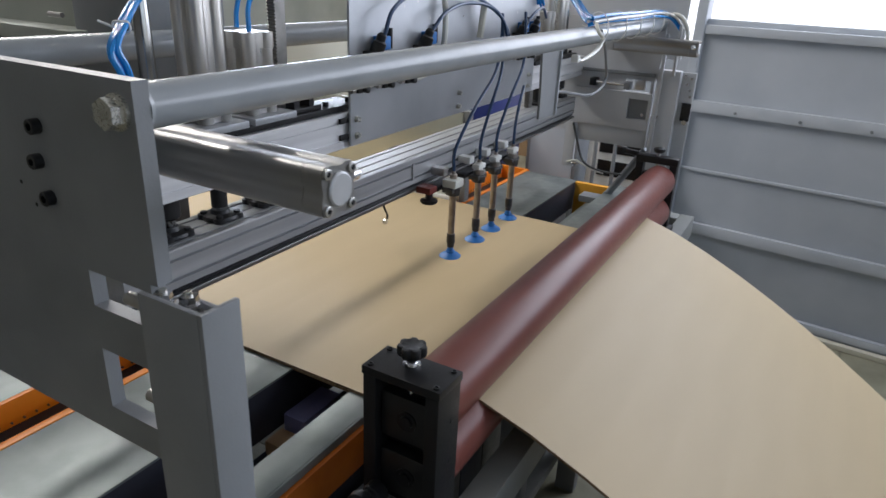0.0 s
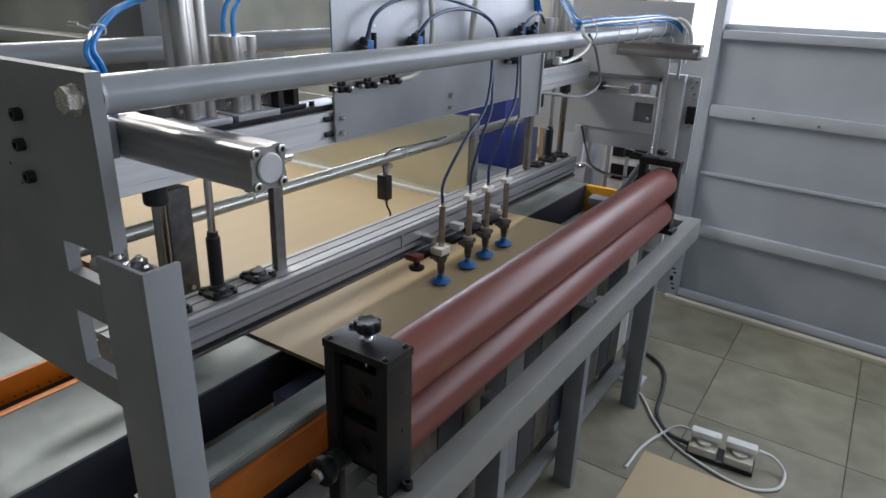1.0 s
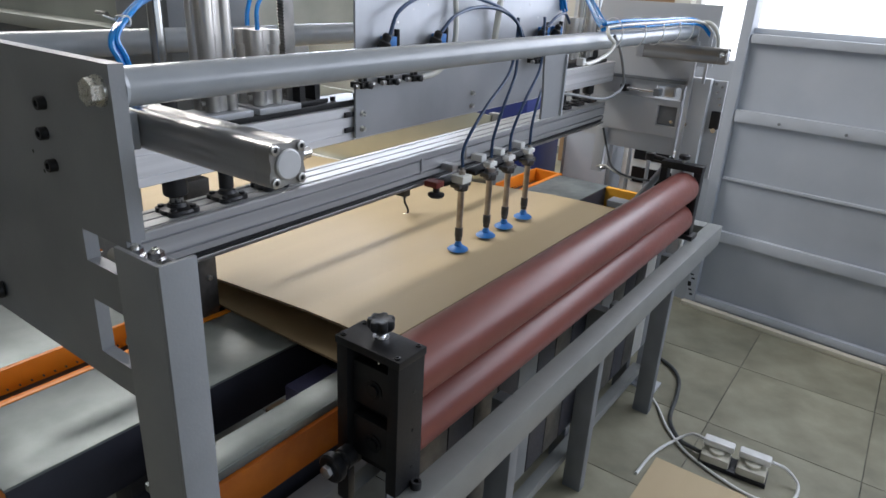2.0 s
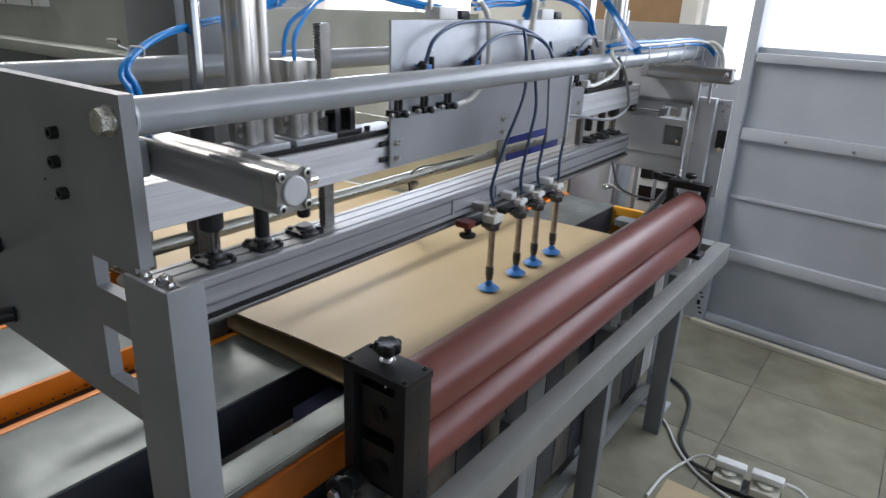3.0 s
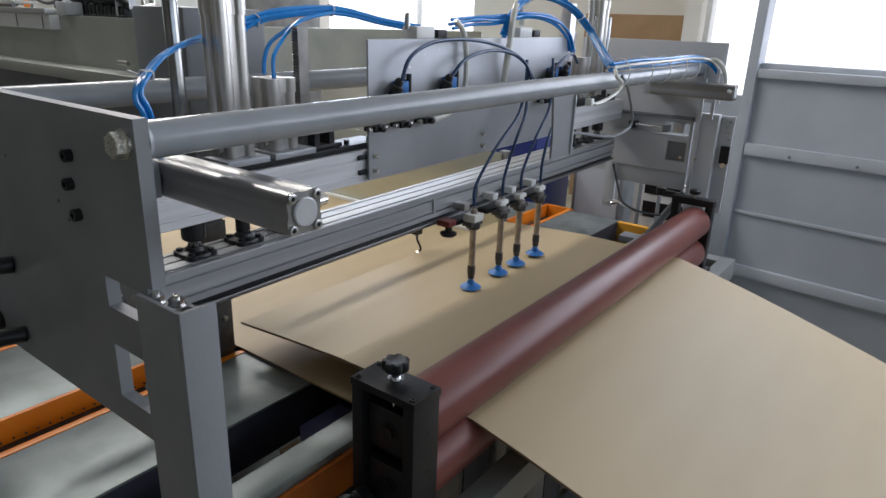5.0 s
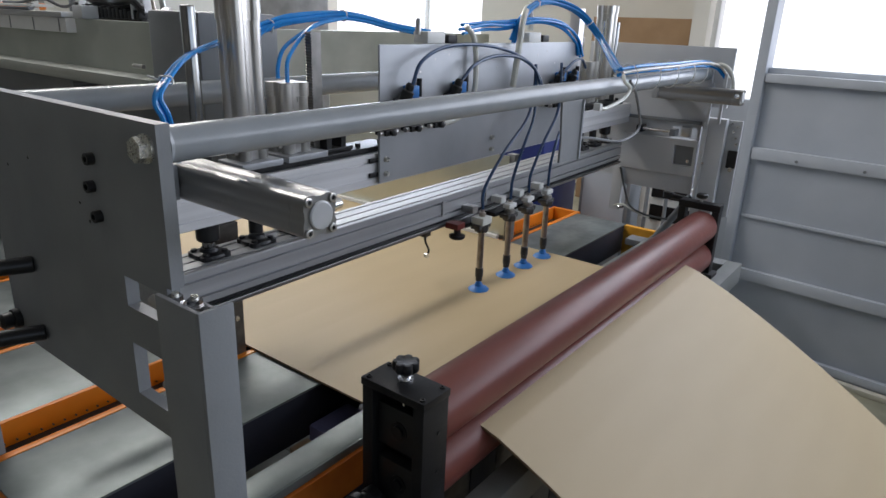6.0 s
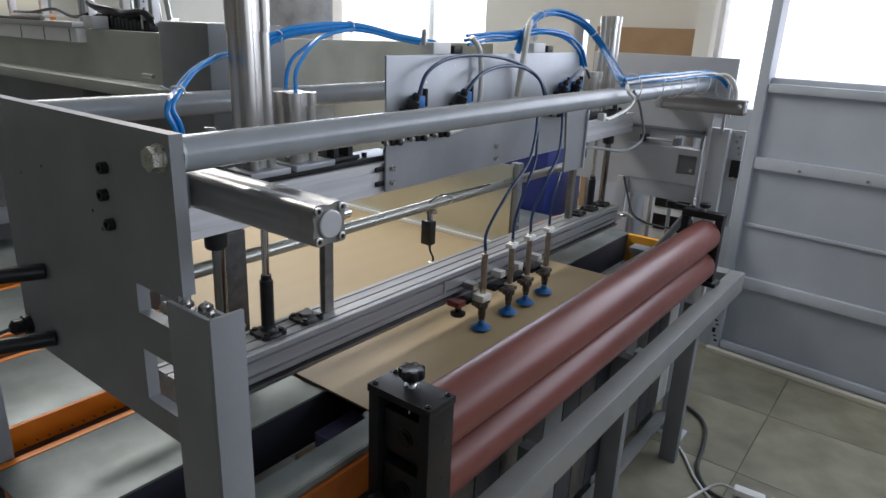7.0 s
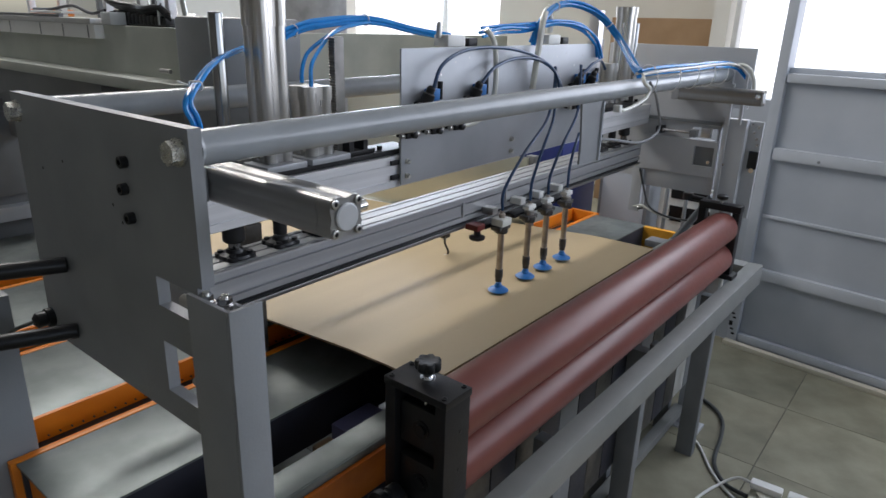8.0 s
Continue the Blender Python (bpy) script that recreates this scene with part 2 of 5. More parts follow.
def sweep(pts, r, seg=8, bm=None, steps=8):
    """A round hose or cable along a smooth line."""
    own = bmesh.new()
    line = smooth_path(pts, steps)
    side = None
    rings = []
    for i, p in enumerate(line):
        d = (line[min(i + 1, len(line) - 1)] - line[max(i - 1, 0)]).normalized()
        if side is None:
            side = d.orthogonal().normalized()
        side = (side - d * side.dot(d)).normalized()
        up = d.cross(side)
        rings.append([own.verts.new(p + r * (math.cos(a) * side + math.sin(a) * up)) for a in (2 * math.pi * k / seg for k in range(seg))])
    for a, b in zip(rings, rings[1:]):
        for k in range(seg):
            own.faces.new((a[k], a[(k + 1) % seg], b[(k + 1) % seg], b[k]))
    own.faces.new(rings[0][::-1])
    own.faces.new(rings[-1])
    return join(bm, own)


def prism(outline, x0, x1, bm=None, axis="x"):
    """A closed outline of (y, z), or (x, z) along y, drawn out between two places."""
    own = bmesh.new()
    at = (lambda u, v, w: (w, u, v)) if axis == "x" else (lambda u, v, w: (u, w, v))
    a = [own.verts.new(at(u, v, x0)) for u, v in outline]
    b = [own.verts.new(at(u, v, x1)) for u, v in outline]
    n = len(a)
    for i in range(n):
        own.faces.new((a[i], a[(i + 1) % n], b[(i + 1) % n], b[i]))
    own.faces.new(a[::-1])
    own.faces.new(b)
    return join(bm, own)


def slotted(u0, u1, v0, v1, slots_u, slots_v, wide=0.008, deep=0.010, round_=0.002):
    """The outline of an aluminium profile with open slots: slots_u on its top and bottom, slots_v on its two sides."""
    c = round_
    su = [u0 + (u1 - u0) * (i + 0.5) / slots_u for i in range(slots_u)]
    sv = [v0 + (v1 - v0) * (i + 0.5) / slots_v for i in range(slots_v)]
    w = wide / 2
    pts = [(u0 + c, v0)]
    for s in su:
        pts += [(s - w, v0), (s - w, v0 + deep), (s + w, v0 + deep), (s + w, v0)]
    pts += [(u1 - c, v0), (u1, v0 + c)]
    for s in sv:
        pts += [(u1, s - w), (u1 - deep, s - w), (u1 - deep, s + w), (u1, s + w)]
    pts += [(u1, v1 - c), (u1 - c, v1)]
    for s in su[::-1]:
        pts += [(s + w, v1), (s + w, v1 - deep), (s - w, v1 - deep), (s - w, v1)]
    pts += [(u0 + c, v1), (u0, v1 - c)]
    for s in sv[::-1]:
        pts += [(u0, s + w), (u0 + deep, s + w), (u0 + deep, s - w), (u0, s - w)]
    pts += [(u0, v0 + c)]
    return pts


def tie(centre, axis, ra, rb, r=0.0016):
    """A thin cable tie drawn round a bundle."""
    q = Vector(axis).to_track_quat("Z", "Y").to_matrix()
    pts = [Vector(centre) + q @ Vector((ra * math.cos(a), rb * math.sin(a), 0.002 * math.sin(3 * a))) for a in (2 * math.pi * i / 12 for i in range(13))]
    tail = pts[0] + q @ Vector((0.016, 0.006, 0.004))
    return sweep([*pts, tail], r, 6, None, 3)


def hexbolt(p, axis, across=0.036, high=0.014, bm=None):
    """A hexagon head on its washer."""
    a = Vector(axis).normalized()
    p = Vector(p)
    bm = rod(p, p + a * 0.004, across * 0.66, 24, bm)
    bm = rod(p + a * 0.004, p + a * (0.004 + high), across * 0.577, 6, bm)
    return bm


def capscrew(p, axis, r=0.008, high=0.009, bm=None):
    a = Vector(axis).normalized()
    p = Vector(p)
    own = lathe(p, a, [(r, 0), (r, high * 0.9), (r * 0.9, high), (r * 0.5, high), (r * 0.5, high * 0.4)], 16)
    return join(bm, own)


# ---- the hall ----
def hall():
    floor = whole("floor", box(-6, 9, -6, 10, -0.12, -0.006, 0), JOINT, "worn grey concrete tile floor", kind="structure")
    # the gate wall stands a little off square
    lean = math.atan(-0.0946)
    turn = Matrix.Translation((3.962, 0, 0)) @ Matrix.Rotation(lean, 4, "Z")

    def along(bm):
        bm.transform(turn)
        return bm

    gate = whole("wall_east", along(box(0.03, 0.10, -6, 0.722, 0.0, 1.585, 0.004)), GATE, "grey painted sheet metal gate with ribs", kind="structure")
    rows = [(0.03, 0.075), (0.44, 0.505), (0.805, 0.822), (1.140, 1.204), (1.555, 1.60)]
    for z0, z1 in rows:
        part("rib", along(box(-0.004 if z1 - z0 > 0.03 else 0.012, 0.028, -6, 0.717, z0, z1, 0.003)), RIB, gate)
    for x in (0.722, -0.62, -1.9):
        part("stile", along(box(-0.008, 0.10, x + 0.0, x + 0.055, 0.0, 3.6, 0.004)), RIB, gate)
    for y in (0.48, 0.16, -0.16, -0.48, -0.8):
        part("rivet", along(rod((-0.010, y, 1.16), (-0.003, y, 1.16), 0.008, 12)), GREYD, gate)
    for z0, z1, y in ((0.06, 0.072, 0.735), (0.09, 0.10, 0.745), (0.115, 0.145, 0.755), (0.165, 0.175, 0.74), (0.19, 0.20, 0.75)):
        part("painted_mark", along(box(-0.0095, -0.0082, y, y + 0.02, z0, z1, 0)), BLACK, gate)
    part("window_sill", along(box(0.03, 0.12, -6, 0.72, 1.60, 1.63, 0.003)), RIB, gate)
    part("window_head", along(box(0.03, 0.14, -6, 1.19, 3.3, 3.7, 0)), CREAM, gate)
    part("lower_sill", along(box(0.03, 0.12, 0.78, 1.19, 0.0, 1.45, 0)), GATE, gate)
    part("mullion", along(box(0.03, 0.09, 1.03, 1.06, 1.45, 3.3, 0.002)), WHITE, gate)
    for y in (-2.6, -3.9):
        part("mullion", along(box(0.03, 0.09, y, y + 0.06, 1.63, 3.3, 0)), RIB, gate)
    whole("plinth", along(box(-0.055, -0.012, -6, 0.78, 0.0, 0.028, 0.003)), PLINTH, "cream plinth strip along the gate", kind="structure")
    whole("backdrop", along(box(0.45, 0.47, -6.5, 1.165, 1.0, 4.2, 0)), SKYGLOW, "bright overcast daylight outside the windows", kind="structure")
    # far side; unseen return, west and south walls and ceiling close the hall
    whole("wall_return", box(4.56, 7.4, 1.22, 1.32, 0, 4.4, 0), CREAM, "unseen cream wall closing the hall beside the window", kind="structure")
    far = box(7.4, 7.6, 1.2, 4.88, 0, 4.4, 0)
    box(7.4, 7.6, 7.7, 8.2, 0, 4.4, 0, far)
    box(7.4, 7.6, 4.88, 7.7, 0, 1.35, 0, far)
    box(7.4, 7.6, 4.88, 7.7, 3.4, 4.4, 0, far)
    fw = whole("wall_far", far, CREAM, "cream plastered wall with a window", kind="structure")
    part("mullion", box(7.42, 7.5, 5.75, 5.83, 1.35, 3.4, 0.003), WHITE, fw)
    part("transom", box(7.42, 7.5, 4.88, 7.7, 2.75, 2.82, 0.003), WHITE, fw)
    whole("backdrop", box(7.95, 7.97, 4.3, 8.4, 0.8, 4.0, 0), SKYGLOW, "bright daylight outside the far window", kind="structure")
    north = box(-6, 0.5, 8.0, 8.2, 0, 4.4, 0)
    box(3.5, 7.6, 8.0, 8.2, 0, 4.4, 0, north)
    box(0.5, 3.5, 8.0, 8.2, 0, 1.25, 0, north)
    box(0.5, 3.5, 8.0, 8.2, 3.35, 4.4, 0, north)
    whole("wall_north", north, CREAM, "plastered wall with assumed windows", kind="structure")
    whole("wall_west", box(-6, -5.8, -5, 10, 0, 4.4, 0), DIM, "unseen grey wall that closes the hall", kind="structure")
    south = box(-6, -2.2, -5.2, -5, 0, 4.4, 0)
    box(3.4, 4.2, -5.2, -5, 0, 4.4, 0, south)
    box(-2.2, 3.4, -5.2, -5, 0, 1.3, 0, south)
    box(-2.2, 3.4, -5.2, -5, 3.5, 4.4, 0, south)
    whole("wall_south", south, DIM, "plastered wall with assumed windows", kind="structure")
    roof = box(-6, 0.3, -5.2, 10, 4.4, 4.55, 0)
    box(0.3, 9, -5.2, 3.55, 4.4, 4.55, 0, roof)
    box(3.3, 9, 3.55, 4.45, 4.4, 4.55, 0, roof)
    box(0.3, 9, 4.45, 5.85, 4.4, 4.55, 0, roof)
    box(0.3, 3.4, 5.85, 6.75, 4.4, 4.55, 0, roof)
    box(5.2, 9, 5.85, 6.75, 4.4, 4.55, 0, roof)
    box(0.3, 9, 6.75, 10, 4.4, 4.55, 0, roof)
    whole("ceiling", roof, CEIL, "unseen pale ceiling with two added light openings", kind="structure")
    return floor


# ---- fixed frame of the feeder ----
def side_plate(name, x0, x1, label, out, mat=None):
    """A thick side plate with two windows, three cap screws and a hexagon bolt at each tie tube."""
    s = thing(name, (x0, 1.0, 1.16), label, "machine plate", "side plates")
    bm = None
    for y0, y1, z0, z1 in [(0.69, 1.29, 1.42, 1.648), (0.703, 0.715, 1.16, 1.42), (0.82, 1.29, 1.16, 1.42),
                           (0.715, 0.82, 1.408, 1.42), (0.715, 0.82, 1.297, 1.359), (0.715, 0.82, 1.16, 1.207)]:
        bm = box(x0, x1, y0, y1, z0, z1, 0, bm)
    bmesh.ops.remove_doubles(bm, verts=bm.verts, dist=0.0003)
    part("plate", bm, mat or GREY, s)
    xo, ax = (x0, (-1, 0, 0)) if out < 0 else (x1, (1, 0, 0))
    for y in (0.716, 1.266):
        part("hex_bolt", hexbolt((xo, y, 1.614), ax, 0.030, 0.014), ZINC, s, "zinc plated hexagon bolt")
    for y, z in ((0.871, 1.578), (0.880, 1.535), (0.869, 1.491)):
        part("cap_screw", capscrew((xo, y, z), ax, 0.0095, 0.011), PLASTIC, s, "black cap screw")
    for y, z in ((0.93, 1.50), (0.905, 1.475), (1.10, 1.545), (1.19, 1.52)):
        part("screw_hole", rod((xo - 0.0006 * out * -1, y, z), (xo + 0.0008 * out, y, z), 0.0028, 10), BLACK, s)
    return s


def near_details(s):
    for y, z in ((1.152, 1.342), (1.151, 1.206)):
        bm = rod((0.5445, y, z), (0.30, y + 0.09, z + 0.006), 0.0155, 18, None, bevel=0.004)
        part("handle", bm, PLASTIC, s, "black rubber sleeved bar")
    part("cable_gland", lathe((0.5445, 1.272, 1.198), (-1, 0, 0), [(0.02, 0), (0.02, 0.012), (0.016, 0.014), (0.016, 0.03), (0.009, 0.036)], 16), PLASTIC, s, "black cable gland")
    part("cable", sweep([(0.512, 1.272, 1.198), (0.48, 1.29, 1.185), (0.44, 1.33, 1.15), (0.36, 1.42, 1.10)], 0.004), CABLE, s)
    part("stop_bolt", rod((0.554, 0.722, 1.383), (0.554, 0.76, 1.383), 0.009, 12), STEEL, s)
    part("stop_bolt", rod((0.554, 0.715, 1.25), (0.554, 0.745, 1.25), 0.009, 12), STEEL, s)


def angle_post():
    """The near post is a folded angle, open at its top, with adjusting nuts on a small shelf inside."""
    p = thing("support_post", (0.55, 0.65, 0), "grey painted folded steel post that carries the near side plate", "machine post", "support posts")
    part("web", box(0.526, 0.533, 0.6053, 0.702, 0.012, 1.418, 0.0015), GREY, p)
    part("front_web", box(0.526, 0.5795, 0.598, 0.605, 0.012, 1.419, 0.0015), GREY, p)
    part("inner_web", box(0.572, 0.579, 0.6052, 0.668, 0.012, 1.400, 0.0015), GREY, p)
    part("shelf", box(0.5335, 0.5715, 0.6055, 0.70, 1.384, 1.393, 0.001), STEEL, p, "bare steel shelf")
    for x, y in ((0.5445, 0.682), (0.556, 0.653)):
        part("stud", rod((x, y, 1.3932), (x, y, 1.421), 0.0048, 12), ZINC, p, "bright threaded stud")
        part("nut", rod((x, y, 1.394), (x, y, 1.404), 0.0105, 6), CHROME, p, "bright adjusting nut")
        part("washer", rod((x, y, 1.4045), (x, y, 1.4065), 0.0125, 20), CHROME, p)
        part("nut", rod((x, y, 1.407), (x, y, 1.416), 0.0105, 6), CHROME, p, "bright adjusting nut")
    part("foot_plate", box(0.496, 0.608, 0.568, 0.732, 0.0, 0.012, 0.001), GREY, p)
    return p


def support_post(x0, x1, y0, y1, top, mat, label):
    p = thing("support_post", ((x0 + x1) / 2, (y0 + y1) / 2, 0), label, "machine post", "support posts")
    part("upright", box(x0, x1, y0, y1, 0.012, top, 0.002), mat, p)
    part("foot_plate", box(x0 - 0.03, x1 + 0.03, y0 - 0.03, y1 + 0.03, 0.0, 0.012, 0.001), mat, p)
    return p


def tie_tube(x0, x1, y, za, zb, r, label, mat=None):
    t = thing("tie_tube", (x0, y, za), label, "machine tube", "tie tubes")
    part("pipe", rod((x0, y, za), (x1, y, zb), r, 40), mat or TUBE, t)
    for x, z, s in ((x0, za, 1), (x1, zb, -1)):
        part("weld_ring", rod((x, y, z), (x + 0.006 * s, y, z), r + 0.003, 40, r2=r + 0.0005), mat or TUBE, t)
    return t


def push_cylinder(x, z, y0, y1, label, side):
    """A square profile air cylinder that lies along the feed way."""
    c = thing("air_cylinder", (x, y0, z), label, "air cylinder", "feed cylinders")
    h, g = 0.0295, 0.009
    out = []
    for i in range(4):
        # a round corner, then a side that dishes in a little
        cx, cz = ((1, 1), (-1, 1), (-1, -1), (1, -1))[i]
        nx, nz = ((0, 1), (-1, 0), (0, -1), (1, 0))[i]
        for k in range(6):
            w = math.radians(90 * i + 18 * k)
            out.append((x + cx * (h - g) + g * math.cos(w), z + cz * (h - g) + g * math.sin(w)))
        tx, tz = -nz, nx
        for u, dip in ((-0.010, 0.0), (-0.006, 0.0016), (0.0, 0.0022), (0.006, 0.0016), (0.010, 0.0)):
            out.append((x + nx * (h - dip) + tx * u, z + nz * (h - dip) + tz * u))
    part("barrel", prism(out, y0 + 0.0285, y1, axis="y"), BARREL, c, "bright extruded barrel")
    part("end_cap", prism(out, y0, y0 + 0.028, axis="y"), BARREL, c, "bright aluminium end cap")
    part("end_disc", lathe((x, y0, z), (0, -1, 0), [(0.0205, -0.001), (0.0205, 0.003), (0.0185, 0.0045)], 32), CAP, c, "matt round end disc")
    for dx in (-0.0215, 0.0215):
        for dz in (-0.0215, 0.0215):
            part("cap_screw", capscrew((x + dx, y0 - 0.0005, z + dz), (0, -1, 0), 0.0066, 0.0035), STEEL, c)
            part("socket", rod((x + dx, y0 - 0.002, z + dz), (x + dx, y0 - 0.0028, z + dz), 0.0035, 6), BLACK, c)
    part("air_fitting", lathe((x + 0.029 * side, y0 + 0.012, z + 0.006), (side, 0, 0), [(0.010, 0), (0.010, 0.006), (0.008, 0.007), (0.008, 0.018), (0.005, 0.021)], 16), CHROME, c)
    part("rear_cap", box(x - 0.030, x + 0.030, y1, y1 + 0.028, z - 0.030, z + 0.030, 0.005), CAP, c)
    part("bracket", box(min(x - 0.030 * side, x - 0.10 * side), max(x - 0.030 * side, x - 0.10 * side), y1 - 0.03, y1 + 0.02, z - 0.028, z + 0.028, 0.002), GREY, c)
    return c


def fixed_frame():
    near = side_plate("side_plate", 0.545, 0.565, "grey painted steel side plate with bolts and two windows", -1)
    near_details(near)
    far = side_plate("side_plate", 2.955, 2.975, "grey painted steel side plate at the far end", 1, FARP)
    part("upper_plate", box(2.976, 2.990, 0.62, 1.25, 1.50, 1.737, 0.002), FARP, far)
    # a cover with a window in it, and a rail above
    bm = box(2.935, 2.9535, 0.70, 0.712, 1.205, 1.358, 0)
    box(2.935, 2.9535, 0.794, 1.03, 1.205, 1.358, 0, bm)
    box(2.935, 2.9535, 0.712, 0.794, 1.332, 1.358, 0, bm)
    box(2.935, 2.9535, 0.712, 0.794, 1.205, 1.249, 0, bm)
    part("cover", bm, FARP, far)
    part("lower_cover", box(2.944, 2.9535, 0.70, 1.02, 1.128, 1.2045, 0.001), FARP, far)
    # darker panel puts the shade of the cover's window into its colour
    part("recess_shade", box(2.9505, 2.9545, 0.7125, 0.7935, 1.2495, 1.3315, 0), GREYD, far)
    part("slide_rod", rod((2.915, 0.935, 1.388), (2.915, 0.815, 1.388), 0.006, 14), CHROME, far, "polished slide rod")
    part("rod_end", box(2.905, 2.9535, 0.935, 0.962, 1.372, 1.402, 0.003), PLASTIC, far)
    part("rod_end", box(2.905, 2.9535, 0.790, 0.815, 1.370, 1.400, 0.003), GREYD, far)
    part("stop_lug", box(2.925, 2.9535, 0.735, 0.775, 1.372, 1.412, 0.003), STEEL, far)
    part("rail_strip", box(2.940, 2.9535, 0.70, 1.24, 1.4255, 1.44, 0.002), GREYD, far)
    for y in (0.727, 0.667):
        part("bright_screw", rod((2.921, y, 1.272), (2.9345, y, 1.272), 0.007, 12), CHROME, far)
    for y, z in ((0.585, 1.442), (0.560, 1.432), (0.575, 1.410), (0.562, 1.386), (0.556, 1.362)):
        part("bright_screw", rod((2.964, y, z), (2.9755, y, z), 0.006, 10), CHROME, far)
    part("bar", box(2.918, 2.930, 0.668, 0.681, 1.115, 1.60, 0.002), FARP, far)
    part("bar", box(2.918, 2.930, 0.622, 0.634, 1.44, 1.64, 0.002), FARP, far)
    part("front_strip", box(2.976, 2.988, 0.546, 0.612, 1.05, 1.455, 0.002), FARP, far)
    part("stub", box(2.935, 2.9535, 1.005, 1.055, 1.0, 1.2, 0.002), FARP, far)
    part("cable", sweep([(2.93, 1.02, 1.20), (2.925, 0.99, 1.12), (2.925, 0.955, 1.04), (2.93, 0.90, 1.01), (2.94, 0.84, 1.0), (2.95, 0.78, 1.0)], 0.005), CABLE, far, "black cable")
    part("cable", sweep([(2.935, 1.03, 1.02), (2.925, 0.985, 1.035), (2.925, 0.95, 1.02), (2.935, 0.90, 1.0), (2.945, 0.86, 0.99)], 0.004), HOSEW, far, "white cable")
    part("cable_plug", lathe((2.93, 1.005, 1.018), (0, -1, 0.3), [(0.008, 0), (0.008, 0.02), (0.005, 0.026)], 12), CHROME, far)
    part("switch", box(2.962, 2.9755, 0.545, 0.582, 1.262, 1.335, 0.003), PLASTIC, far, "black limit switch")
    part("switch_wheel", rod((2.952, 0.560, 1.258), (2.9755, 0.560, 1.258), 0.010, 14), CHROME, far)
    part("cord", sweep([(2.93, 0.69, 1.665), (2.93, 0.655, 1.672), (2.935, 0.625, 1.655), (2.94, 0.605, 1.615), (2.945, 0.60, 1.56)], 0.008), HOSEW, far)
    angle_post()
    support_post(0.395, 0.490, 1.325, 1.41, 1.247, GREY, "grey painted steel rear post beside the chain bed")
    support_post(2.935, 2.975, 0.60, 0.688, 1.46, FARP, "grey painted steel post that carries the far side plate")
    tie_tube(0.565, 2.955, 0.717, 1.616, 1.632, 0.0255, "grey painted tube across the front of the feeder")
    tie_tube(0.565, 2.955, 1.268, 1.610, 1.622, 0.027, "grey painted tube across the rear of the feeder")
    b = thing("tube_bracket", (1.73, 0.70, 1.44), "grey painted angle bracket hung from the front tube", "bracket")
    part("angle", prism([(1.685, 1.612), (1.715, 1.612), (1.805, 1.616), (1.805, 1.435), (1.70, 1.437), (1.70, 1.5)], 0.705, 0.711, axis="y"), GREY, b)
    part("flange", box(1.8055, 1.812, 0.699, 0.711, 1.435, 1.60, 0.001), RIB, b)
    push_cylinder(0.684, 1.531, 0.540, 0.86, "aluminium air cylinder bolted inside the near side plate", 1)
    push_cylinder(2.86, 1.557, 0.540, 0.86, "aluminium air cylinder bolted inside the far side plate", -1)


# ---- rollers ----
RY, RTOP, RR, RLOW = 0.575, 1.0595, 0.0625, 0.9335


def roller(x0, x1, z, label):
    r = thing("feed_roller", ((x0 + x1) / 2, RY, z), label, "roller", "feed rollers")
    part("sleeve", rod((x0, RY, z), (x1, RY, z), RR, 64, None, bevel=0.004), RUBBER, r)
    part("shaft", rod((x0 - 0.05, RY, z), (x1 + 0.03, RY, z), 0.016, 20), STEEL, r)
    return r


